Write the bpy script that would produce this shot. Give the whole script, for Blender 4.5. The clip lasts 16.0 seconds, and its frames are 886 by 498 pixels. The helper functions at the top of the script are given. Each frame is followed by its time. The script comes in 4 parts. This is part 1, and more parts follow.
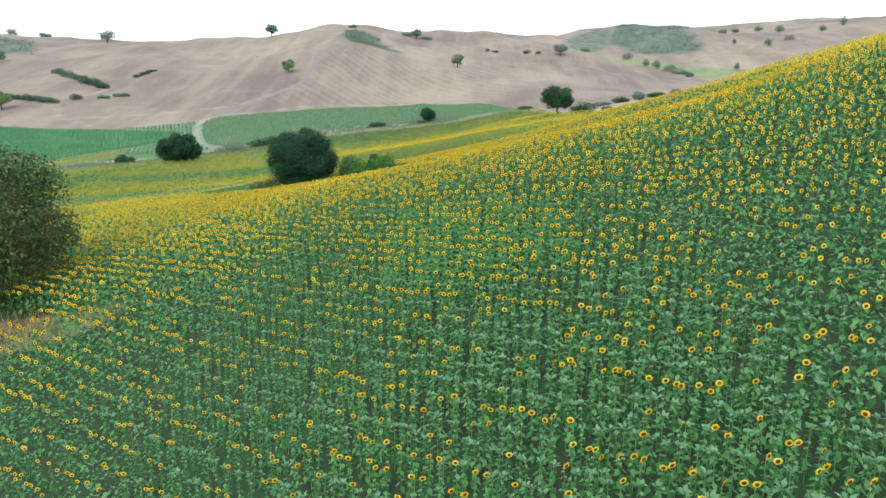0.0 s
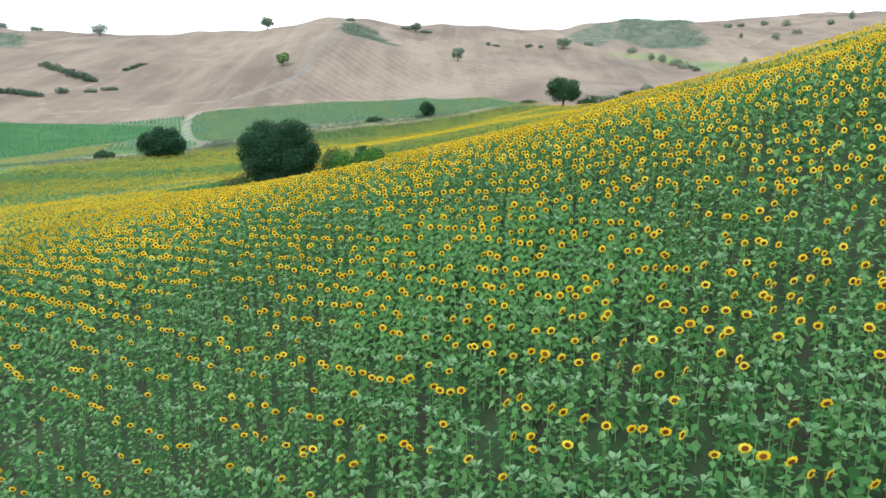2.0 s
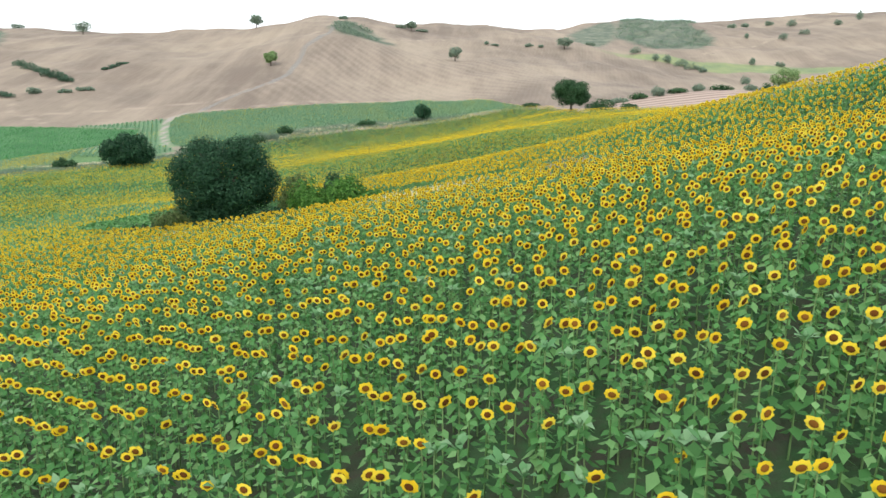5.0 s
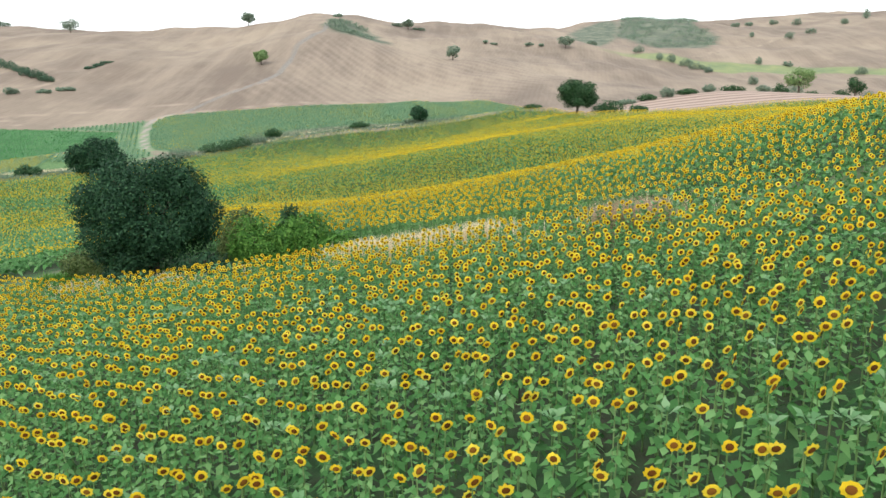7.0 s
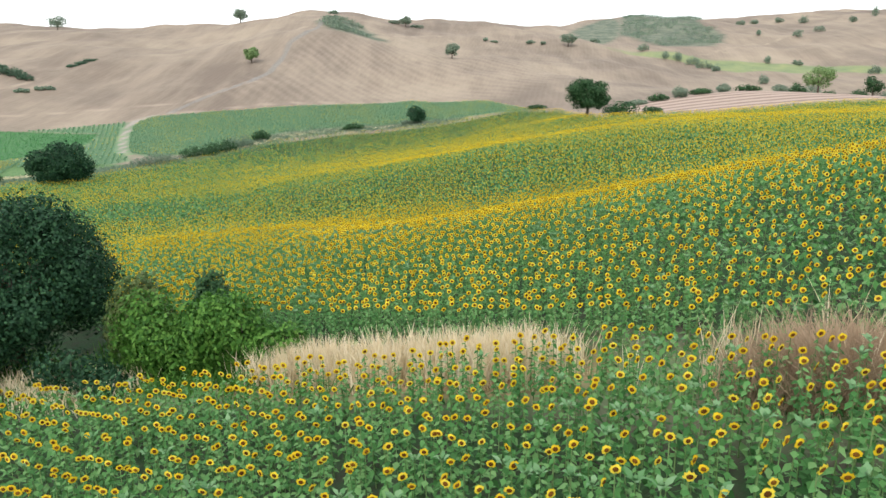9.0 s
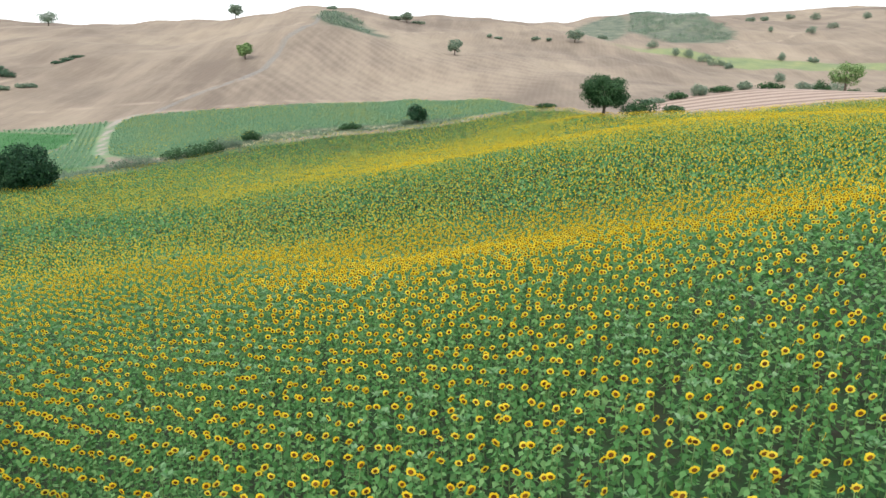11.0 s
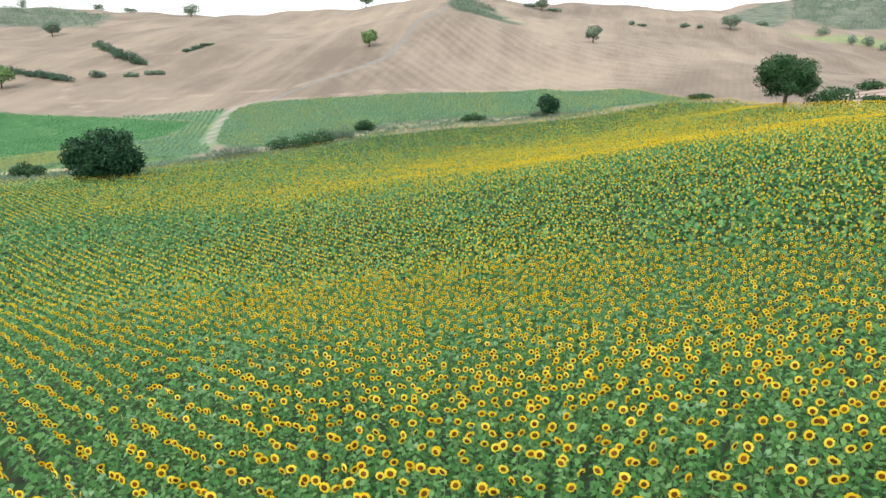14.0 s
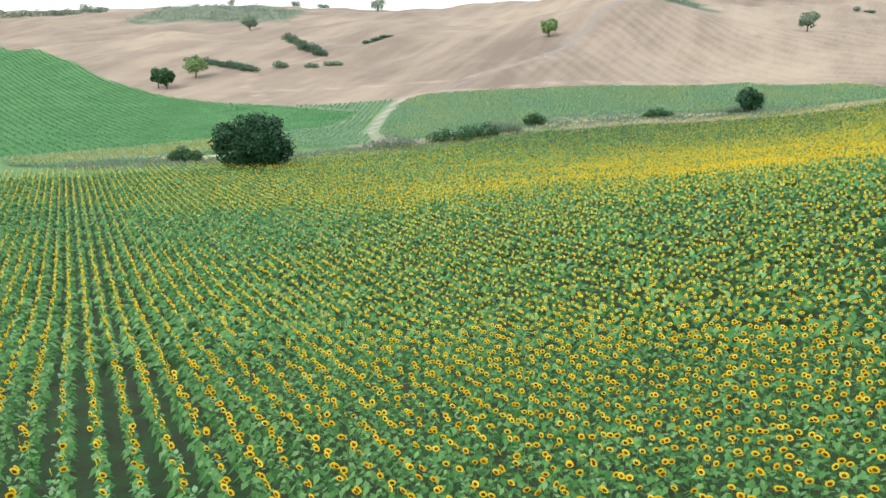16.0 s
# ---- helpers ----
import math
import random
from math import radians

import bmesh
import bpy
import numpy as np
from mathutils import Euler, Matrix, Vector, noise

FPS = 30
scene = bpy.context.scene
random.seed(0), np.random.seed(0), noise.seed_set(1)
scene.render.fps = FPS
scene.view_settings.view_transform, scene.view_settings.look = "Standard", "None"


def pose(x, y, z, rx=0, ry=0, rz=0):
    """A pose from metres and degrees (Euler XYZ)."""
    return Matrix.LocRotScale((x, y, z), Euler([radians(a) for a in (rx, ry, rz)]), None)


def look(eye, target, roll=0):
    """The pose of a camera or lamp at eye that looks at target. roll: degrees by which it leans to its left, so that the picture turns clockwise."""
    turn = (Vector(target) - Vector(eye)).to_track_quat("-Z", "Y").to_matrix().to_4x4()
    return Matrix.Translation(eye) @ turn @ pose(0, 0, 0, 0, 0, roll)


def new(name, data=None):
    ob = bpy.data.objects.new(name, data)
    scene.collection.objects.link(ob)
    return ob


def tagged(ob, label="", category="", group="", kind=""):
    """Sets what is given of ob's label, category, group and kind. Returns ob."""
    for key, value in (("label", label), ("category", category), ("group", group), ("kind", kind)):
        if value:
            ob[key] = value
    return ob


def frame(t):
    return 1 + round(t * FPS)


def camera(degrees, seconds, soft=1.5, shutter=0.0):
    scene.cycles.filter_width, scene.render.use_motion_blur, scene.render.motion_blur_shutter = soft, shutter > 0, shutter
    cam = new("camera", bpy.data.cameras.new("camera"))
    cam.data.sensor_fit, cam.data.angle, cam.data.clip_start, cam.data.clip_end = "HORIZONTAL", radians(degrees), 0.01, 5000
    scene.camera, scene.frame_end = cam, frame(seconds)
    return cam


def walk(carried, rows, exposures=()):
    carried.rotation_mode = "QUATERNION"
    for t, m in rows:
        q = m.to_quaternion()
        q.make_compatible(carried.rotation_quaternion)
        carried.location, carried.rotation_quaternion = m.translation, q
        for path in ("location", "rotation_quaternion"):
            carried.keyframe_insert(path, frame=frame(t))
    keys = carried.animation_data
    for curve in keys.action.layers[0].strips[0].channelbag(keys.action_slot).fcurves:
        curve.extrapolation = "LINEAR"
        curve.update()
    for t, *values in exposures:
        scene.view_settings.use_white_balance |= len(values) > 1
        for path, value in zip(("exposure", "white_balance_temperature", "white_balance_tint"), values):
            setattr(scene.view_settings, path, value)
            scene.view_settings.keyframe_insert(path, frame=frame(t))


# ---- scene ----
PATH = [
    (0, (0.00, 0.00, 24.20), (-0.019, 19.422, 19.427), -0.27),
    (0.5, (0.03, 2.74, 23.49), (-0.003, 22.155, 18.699), -0.23),
    (1, (0.05, 5.51, 22.92), (0.013, 24.921, 18.108), -0.23),
    (1.5, (0.07, 8.33, 22.58), (0.036, 27.736, 17.747), -0.26),
    (2, (0.08, 11.19, 22.46), (0.060, 30.595, 17.618), -0.24),
    (2.5, (0.08, 14.06, 22.47), (0.078, 33.469, 17.629), -0.21),
    (3, (0.07, 16.96, 22.49), (0.094, 36.362, 17.649), -0.15),
    (3.5, (0.08, 19.88, 22.51), (0.113, 39.284, 17.669), -0.12),
    (4, (0.04, 22.84, 22.55), (0.097, 42.245, 17.710), -0.08),
    (4.5, (-0.05, 25.84, 22.60), (0.026, 45.249, 17.756), -0.06),
    (5, (-0.13, 28.89, 22.65), (-0.029, 48.297, 17.810), -0.04),
    (7.5, (0.23, 45.44, 22.66), (0.397, 64.843, 17.804), 0.01),
    (8, (0.23, 48.86, 22.63), (0.408, 68.256, 17.768), 0.03),
    (8.5, (0.21, 52.28, 22.60), (0.398, 71.679, 17.730), 0.05),
    (9, (0.18, 55.71, 22.53), (0.382, 75.107, 17.653), 0.04),
    (11.5, (0.09, 73.20, 21.51), (0.198, 92.590, 16.591), 0.10),
    (12, (0.06, 76.81, 21.06), (-0.045, 96.192, 16.133), 0.10),
    (12.5, (0.00, 80.42, 20.57), (-0.769, 99.782, 15.613), 0.12),
    (13, (-0.08, 84.05, 20.07), (-1.624, 103.358, 15.094), 0.17),
    (13.5, (-0.20, 87.70, 19.59), (-2.474, 106.934, 14.589), 0.19),
    (14, (-0.39, 91.35, 19.12), (-3.727, 110.416, 14.084), 0.17),
    (14.5, (-0.65, 94.97, 18.64), (-5.204, 113.777, 13.581), 0.19),
    (15, (-1.01, 98.55, 18.14), (-6.735, 117.028, 13.057), 0.23),
    (15.5, (-1.51, 102.09, 17.64), (-8.392, 120.161, 12.533), 0.29),
    (16, (-2.11, 105.60, 17.15), (-10.044, 123.227, 12.018), 0.25),
]
cam = camera(64.14, 16.0, soft=1.5)
walk(cam, [(t, look(eye, target, roll)) for t, eye, target, roll in PATH],
     exposures=[(0, 0.02, 5900, 8), (2.5, 0.08, 6100, 8), (5, 0.10, 6350, 9), (9, 0.07, 6500, 10), (12.5, 0.12, 6500, 10), (14.5, 0.21, 6500, 9), (16, 0.28, 6450, 9)])

# ---- light: high thin overcast, soft sun ahead and to the right ----
SUN_ELEVATION, SUN_ROTATION = radians(42), radians(200)
world = bpy.data.worlds.new("overcast_sky")
scene.world = world
world.use_nodes = True
wn, wl = world.node_tree.nodes, world.node_tree.links
wn.clear()
sky = wn.new("ShaderNodeTexSky")
sky.sky_type, sky.sun_disc = "NISHITA", False
sky.sun_elevation, sky.sun_rotation = SUN_ELEVATION, SUN_ROTATION
sky.dust_density, sky.air_density, sky.ozone_density = 4.0, 1.0, 1.0
sky_light = wn.new("ShaderNodeBackground")
sky_light.inputs[1].default_value = 0.06
cloud = wn.new("ShaderNodeBackground")
cloud.inputs[0].default_value, cloud.inputs[1].default_value = (0.97, 0.985, 1.0, 1), 1.3
added = wn.new("ShaderNodeAddShader")
world_out = wn.new("ShaderNodeOutputWorld")
wl.new(sky.outputs[0], sky_light.inputs[0])
wl.new(sky_light.outputs[0], added.inputs[0])
wl.new(cloud.outputs[0], added.inputs[1])
wl.new(added.outputs[0], world_out.inputs[0])
sun = new("sun", bpy.data.lights.new("sun", "SUN"))
sun.data.energy, sun.data.angle, sun.data.color = 1.5, radians(14), (1.0, 0.95, 0.86)
sun.matrix_world = look((0, 0, 0), (-math.sin(SUN_ROTATION) * math.cos(SUN_ELEVATION),
                                    -math.cos(SUN_ROTATION) * math.cos(SUN_ELEVATION), -math.sin(SUN_ELEVATION)))

# ---- the lie of the land: broad heights on a widening lattice, with low swells in the near fields ----
HEIGHTS = [
   [-2.1, -2.3, -1.9, -0.3, 2.6, 6.2, 13.5, 46.0, 77.4, 19.8],
   [0.7, 1.5, 1.8, 1.8, 2.4, 2.3, -0.4, 30.2, 45.7, 26.1],
   [2.9, 5.4, 6.1, 4.6, 1.4, 1.9, -2.9, 51.8, 75.9, 39.0],
   [4.5, 8.5, 11.5, 10.1, 3.5, 4.2, -5.7, 35.0, 70.8, 43.6],
   [7.5, 11.9, 18.9, 14.6, 7.5, 8.3, -2.6, 28.2, 71.5, 49.4],
   [15.7, 20.9, 25.4, 19.6, 13.5, 16.3, 4.0, 32.4, 75.1, 46.9],
   [27.1, 28.2, 27.3, 22.5, 18.0, 16.4, 12.3, 25.2, 64.7, 44.2],
   [39.0, 34.6, 29.2, 23.4, 18.4, 15.0, 9.1, 2.0, 73.7, 87.5],
   [50.6, 41.0, 31.7, 22.9, 14.1, 6.5, 5.7, 25.3, 89.4, 62.2],
]
SWELLS = [
   [0.05, -0.12, 0.07, -0.51, 0.19, 1.31, -1.13, 0.8],
   [-0.62, 0.87, -0.55, -0.38, 0.55, -1.08, -0.99, 0.79],
   [-0.27, 0.63, -0.53, 0.75, 0.9, -0.49, 0.06, 0.63],
]
RIDGE = [  # the long rise east of the flight, on a coarse net of rows along x
    [0.05, -0.09, 0.27, -0.27, 0.06],
    [-0.21, 0.14, -1.39, 0.27, 0.03],
    [-0.01, 1.82, 1.99, 1.51, -0.55],
    [0.01, 0.45, 1.66, 0.9, -0.24],
    [0.0, 0.0, 0.15, 0.11, 0.0],
]
CREST = [  # x, y, half-width across, half-width along, height of single knolls
    (-67, 520, 60, 60, 3),
    (-200, 520, 45, 60, 3.5),
    (262, 690, 30, 90, -7),
    (178, 690, 30, 90, 2),
    (125, 285, 45, 30, 3.8),
    (34.5, 216, 13, 14, 1.4),
    (52, 194, 30, 24, -1.3),
    (-60, 405, 20, 65, 3.0),
    (-115, 400, 28, 60, -3.0),
    (-172, 420, 26, 70, 2.5),
    (20, 360, 40, 22, -1.5),
    (42, 452, 42, 24, -4.0),
    (14, 398, 26, 22, 1.6),
]


def bell(t):
    t = np.abs(t)
    return np.where(t < 1, 2 / 3 - t * t + t**3 / 2, np.where(t < 2, (2 - t) ** 3 / 6, 0))


def spread(p, count):
    b = np.zeros(p.shape + (count,))
    for k in range(-1, count + 1):
        b[..., min(max(k, 0), count - 1)] += bell(p - k)
    return b


def patchy(x, y, size, seed=0):
    """Smooth uneven value of about -1 to 1, with hollows and patches of the given size."""
    r = np.random.RandomState(seed)
    total = 0
    for k in range(7):
        a, s, p = r.uniform(0, 6.28), r.uniform(0.6, 1.7) * 6.28 / size, r.uniform(0, 6.28)
        total = total + np.sin(s * (x * np.cos(a) + y * np.sin(a)) + p + 1.3 * np.sin(0.43 * s * (y * np.cos(a) - x * np.sin(a)) + 2 * p))
    return total / 3.2


def ground_z(x, y):
    x, y = np.asarray(x, float), np.asarray(y, float)
    u = (np.clip(np.arcsinh(x / 40), -3, 3) + 3) / 0.75
    v = (np.clip(np.arcsinh((y - 60) / 80), -1.25, 3.25) + 1.25) / 0.5
    z = np.einsum("...i,...j,ij->...", spread(u, 9), spread(v, 10), np.array(HEIGHTS))
    for a, row in enumerate(SWELLS):
        for b, h in enumerate(row):
            z = z + h * np.exp(-((x + 18 - 18 * a) ** 2 + (y - 20 - 19 * b) ** 2) / 338)
    for cx, width, row in zip((8, 20, 32, 46, 62), (9, 9, 11.7, 11.7, 11.7), RIDGE):
        for b, h in enumerate(row):
            z = z + h * np.exp(-((x - cx) / width) ** 2 / 2 - ((y - 22 - 18 * b) / 11) ** 2 / 2)
    for cx, cy, sx, sy, h in CREST:
        z = z + h * np.exp(-((x - cx) / sx) ** 2 / 2 - ((y - cy) / sy) ** 2 / 2)
    hill = np.clip((y - 300 + 0.25 * np.abs(x)) / 90, 0, 1)
    spur = 0.5 + 0.5 * np.sin(0.06 * (x * 0.8 + y * 0.6) + 1.8 * patchy(x, y, 170, 43))
    return z + hill * hill * (1.1 * spur**3 + 1.7 * patchy(x, y, 130, 41) + 1.0 * patchy(x, y, 48, 42))


def gz(x, y):
    return float(ground_z(x, y))


def inside(x, y, ring):
    """Signed distance in metres to a closed outline, positive within."""
    x, y = np.asarray(x, float), np.asarray(y, float)
    best, odd = np.full(x.shape, 1e9), np.zeros(x.shape, bool)
    for (ax, ay), (bx, by) in zip(ring, ring[1:] + ring[:1]):
        t = np.clip(((x - ax) * (bx - ax) + (y - ay) * (by - ay)) / ((bx - ax) ** 2 + (by - ay) ** 2), 0, 1)
        best = np.minimum(best, np.hypot(x - ax - t * (bx - ax), y - ay - t * (by - ay)))
        cross = (ay > y) != (by > y)
        odd ^= cross & (x < ax + (y - ay) * (bx - ax) / (by - ay if by != ay else 1e-9))
    return np.where(odd, best, -best)


def along(x, y, line):
    """Distance in metres to an open line."""
    best = np.full(np.shape(x), 1e9)
    for (ax, ay), (bx, by) in zip(line, line[1:]):
        t = np.clip(((x - ax) * (bx - ax) + (y - ay) * (by - ay)) / ((bx - ax) ** 2 + (by - ay) ** 2), 0, 1)
        best = np.minimum(best, np.hypot(x - ax - t * (bx - ax), y - ay - t * (by - ay)))
    return best


# outlines of the fields
MARGIN = [(16, 66.5), (8, 67.5), (3.4, 71.6), (-5.3, 76.0), (-11, 78.5), (-17, 82), (-26, 88)]
SUNFLOWERS = [(-26, 2), (-24, 20), (-20.5, 28.2), (-17.9, 29.2), (-17.8, 30.8), (-22, 33), (-32, 38), (-62, 60), (-80, 110), (-93, 164), (-80, 181), (-71, 199), (-68, 214), (-61, 233),
              (-48, 261), (-30, 278), (-8, 285), (12, 285), (26, 286), (37, 268), (39, 240), (36, 214), (60, 216), (96, 238), (150, 262), (190, 250), (150, 120), (60, 30), (20, 2)]
GREEN_CROP = [(-116, 178), (-113, 192), (-111, 210), (-109, 224), (-102, 242), (-97, 252), (-100, 272), (-127, 274), (-150, 272), (-174, 275), (-214, 291), (-290, 326), (-370, 345), (-420, 260), (-300, 150), (-170, 150)]
FAR_STRIP = [(-104, 174), (-97, 178), (-93, 190), (-92, 204), (-97, 218), (-103, 236), (-108, 224), (-111, 206), (-112, 190), (-114, 180)]
YOUNG_FIELD = [(-72, 239), (-60, 251), (-48, 277), (-28, 291), (-4, 296), (20, 291), (32, 282), (20, 316), (16, 321), (-9, 333), (-37, 317), (-64, 301), (-92, 294), (-96, 288), (-95, 281), (-91, 267), (-85, 252), (-81, 245)]
YOUNG_FIELD_WEST = [(-102, 241), (-103, 236), (-97, 219), (-80, 222), (-76, 234), (-83, 245), (-86.5, 252), (-93, 267), (-97, 281), (-98, 287), (-126, 274), (-101, 272), (-97, 252)]
TRACK = [(-83, 245), (-86, 252), (-92, 267), (-96, 281), (-97, 288), (-94, 294), (-89, 298)]
HILL_TRACK = [(-89, 298), (-85, 310), (-79, 323), (-71, 335), (-67, 352), (-66, 370), (-67, 387), (-67, 398), (-63, 409), (-60, 440), (-60, 466)]
FOOTPATH = [(-96, 178), (-83, 194), (-74, 216), (-64, 233), (-56, 251), (-46, 273), (-30, 286), (-10, 292), (8, 291)]
PLOUGHED = [(40, 222), (62, 219), (96, 241), (150, 266), (210, 262), (190, 340), (140, 318), (92, 285), (55, 265)]
DRILLED = [(-64, 405), (-64, 370), (-68, 345), (-82, 318), (-40, 316), (-9, 333), (24, 322), (70, 380), (20, 425), (-30, 430)]
PALE_FIELD = [(86, 486), (127, 489), (159, 475), (183, 477), (243, 447), (330, 430), (330, 410), (237, 436), (198, 446), (164, 452), (148, 461), (118, 478)]
PALE_SLOPE = [(92, 506), (101, 606), (135, 700), (160, 720), (150, 650), (130, 572), (122, 546)]
SCRUB_HILL = [(129, 578), (153, 663), (180, 770), (260, 770), (205, 633), (200, 562), (175, 511), (143, 512), (132, 547)]
SCRUB_CREST = [(-61, 481), (-41, 466), (-23, 434), (-35, 432), (-51, 431), (-62, 446)]
SCRUB_WEST = [(-345, 416), (-385, 490), (-350, 560), (-280, 508), (-240, 430), (-298, 446), (-330, 424)]
GULLIES = [[(-172, 361), (-160, 356), (-155, 364), (-151, 381)], [(-175, 317), (-159, 306.5), (-154, 295.4), (-136, 282), (-128.7, 277.8)], [(-138, 328), (-131, 337), (-125, 345)], [(-228, 333), (-213, 331)],
           [(44, 358), (55, 348)], [(230, 500), (262, 484)], [(150, 478), (184, 503), (238, 546)]]
BANKS = [[(-164, 319), (-158, 336), (-157, 346)], [(-99, 287), (-92, 296), (-70, 302.5), (-41, 318), (-13, 332), (20, 321)], [(150, 481), (184, 507), (238, 550)], [(-22, 456), (-3, 486), (10, 470)],
         [(-60, 430), (-68, 441), (-75, 419)], [(-70, 336), (-88, 311), (-111, 305), (-150, 290)], [(-180, 315), (-163, 305), (-158, 294), (-138, 279)]]


# ---- materials ----
def material(name, rough=0.8):
    m = bpy.data.materials.new(name)
    m.use_nodes = True
    nt = m.node_tree
    return m, nt, nt.nodes["Principled BSDF"], rough


def node(nt, kind, **values):
    n = nt.nodes.new("ShaderNode" + kind)
    for key, value in values.items():
        n.inputs[key.replace("_", " ")].default_value = value
    return n


def noise_tex(nt, vector, scale, detail=4.0, rough=0.6):
    n = node(nt, "TexNoise", Scale=scale, Detail=detail, Roughness=rough)
    nt.links.new(vector, n.inputs["Vector"])
    return n.outputs["Fac"]


def ramp(nt, fac, *stops):
    r = nt.nodes.new("ShaderNodeValToRGB")
    e = r.color_ramp.elements
    while len(e) < len(stops):
        e.new(0.5)
    for el, (p, c) in zip(e, stops):
        el.position, el.color = p, (*c, 1)
    nt.links.new(fac, r.inputs[0])
    return r.outputs[0]


def blend(nt, fac, a, b, mode="MIX"):
    n = nt.nodes.new("ShaderNodeMix")
    n.data_type, n.blend_type = "RGBA", mode
    for value, socket in ((fac, n.inputs[0]), (a, n.inputs[6]), (b, n.inputs[7])):
        if isinstance(value, (int, float)):
            socket.default_value = value
        elif isinstance(value, tuple):
            socket.default_value = (*value, 1)
        else:
            nt.links.new(value, socket)
    return n.outputs[2]


def calc(nt, op, a, b=0.0, c=0.0):
    n = nt.nodes.new("ShaderNodeMath")
    n.operation = op
    for value, socket in zip((a, b, c), n.inputs):
        if isinstance(value, (int, float)):
            socket.default_value = value
        else:
            nt.links.new(value, socket)
    return n.outputs[0]


def bumped(nt, bsdf, height, strength, distance):
    b = node(nt, "Bump", Strength=strength, Distance=distance)
    nt.links.new(height, b.inputs["Height"])
    nt.links.new(b.outputs[0], bsdf.inputs["Normal"])


def leafy(name, dark, mid, light, rough=0.6, through_light=0.25, patch=0.0, gloss=0.16):
    """Leaves: colour differs from leaf to leaf, with some light coming through the blade."""
    m, nt, bsdf, _ = material(name)
    geo = nt.nodes.new("ShaderNodeNewGeometry")
    col = ramp(nt, geo.outputs["Random Per Island"], (0.0, dark), (0.5, mid), (1.0, light))
    fine = noise_tex(nt, geo.outputs["Position"], 9.0, 3.0)
    col = blend(nt, calc(nt, "MULTIPLY", fine, 0.35), col, dark)
    if patch:
        broad = noise_tex(nt, geo.outputs["Position"], 0.12, 3.0)
        col = blend(nt, calc(nt, "MULTIPLY", broad, patch), col, light)
    nt.links.new(col, bsdf.inputs["Base Color"])
    bsdf.inputs["Roughness"].default_value = rough
    bsdf.inputs["Specular IOR Level"].default_value = gloss
    thin = nt.nodes.new("ShaderNodeBsdfTranslucent")
    nt.links.new(col, thin.inputs[0])
    mixed = nt.nodes.new("ShaderNodeMixShader")
    mixed.inputs[0].default_value = through_light
    nt.links.new(bsdf.outputs[0], mixed.inputs[1])
    nt.links.new(thin.outputs[0], mixed.inputs[2])
    nt.links.new(mixed.outputs[0], nt.nodes["Material Output"].inputs[0])
    return m


def woody(name, dark, light, scale=6.0):
    m, nt, bsdf, _ = material(name)
    geo = nt.nodes.new("ShaderNodeNewGeometry")
    n = noise_tex(nt, geo.outputs["Position"], scale, 6.0, 0.7)
    nt.links.new(ramp(nt, n, (0.3, dark), (0.7, light)), bsdf.inputs["Base Color"])
    bsdf.inputs["Roughness"].default_value = 0.9
    bumped(nt, bsdf, n, 0.6, 0.03)
    return m


LEAF = leafy("sunflower_leaf", (0.020, 0.098, 0.022), (0.084, 0.258, 0.070), (0.215, 0.400, 0.155), 0.65, 0.30, 0.2, 0.2)
STEM = leafy("sunflower_stem", (0.09, 0.18, 0.06), (0.14, 0.24, 0.09), (0.20, 0.30, 0.13), 0.7, 0.0)
PETAL = leafy("sunflower_petal", (0.71, 0.49, 0.018), (0.79, 0.60, 0.032), (0.86, 0.71, 0.08), 0.7, 0.3)
DISC = leafy("sunflower_disc", (0.085, 0.030, 0.006), (0.16, 0.058, 0.010), (0.26, 0.11, 0.018), 0.9, 0.0)
BUD = leafy("young_leaf", (0.09, 0.22, 0.085), (0.15, 0.29, 0.135), (0.23, 0.37, 0.20), 0.7, 0.25)
DARK_LEAF = leafy("dark_tree_leaf", (0.010, 0.036, 0.018), (0.019, 0.062, 0.029), (0.048, 0.122, 0.054), 0.6, 0.12, 0.0, 0.14)
YOUNG_LEAF = leafy("young_crop_leaf", (0.085, 0.20, 0.125), (0.15, 0.295, 0.185), (0.28, 0.41, 0.23), 0.75, 0.3, 0.38)
MID_LEAF = leafy("tree_leaf", (0.016, 0.052, 0.020), (0.034, 0.090, 0.036), (0.075, 0.15, 0.062), 0.6, 0.15)
OLIVE_LEAF = leafy("olive_tree_leaf", (0.045, 0.085, 0.022), (0.09, 0.135, 0.042), (0.16, 0.20, 0.08), 0.6, 0.25)
PALE_LEAF = leafy("pale_tree_leaf", (0.12, 0.20, 0.075), (0.175, 0.28, 0.11), (0.25, 0.36, 0.15), 0.6, 0.25)
FRESH_LEAF = leafy("fresh_shrub_leaf", (0.026, 0.09, 0.014), (0.070, 0.19, 0.030), (0.15, 0.31, 0.060), 0.6, 0.25)
# far foliage: distance haze is put into this pale grey-green; nearer bushes share it
HAZY_LEAF = leafy("haze_paled_leaf", (0.13, 0.195, 0.145), (0.19, 0.26, 0.19), (0.27, 0.34, 0.24), 0.8, 0.4)
GULLY_LEAF = leafy("gully_leaf", (0.040, 0.085, 0.055), (0.065, 0.125, 0.080), (0.105, 0.175, 0.11), 0.7, 0.15)
CROP_LEAF = leafy("crop_leaf", (0.045, 0.165, 0.058), (0.072, 0.230, 0.078), (0.120, 0.30, 0.11), 0.75, 0.25, 0.2)
STRAW = leafy("dry_grass", (0.55, 0.46, 0.29), (0.74, 0.65, 0.46), (0.88, 0.82, 0.66), 0.85, 0.35)
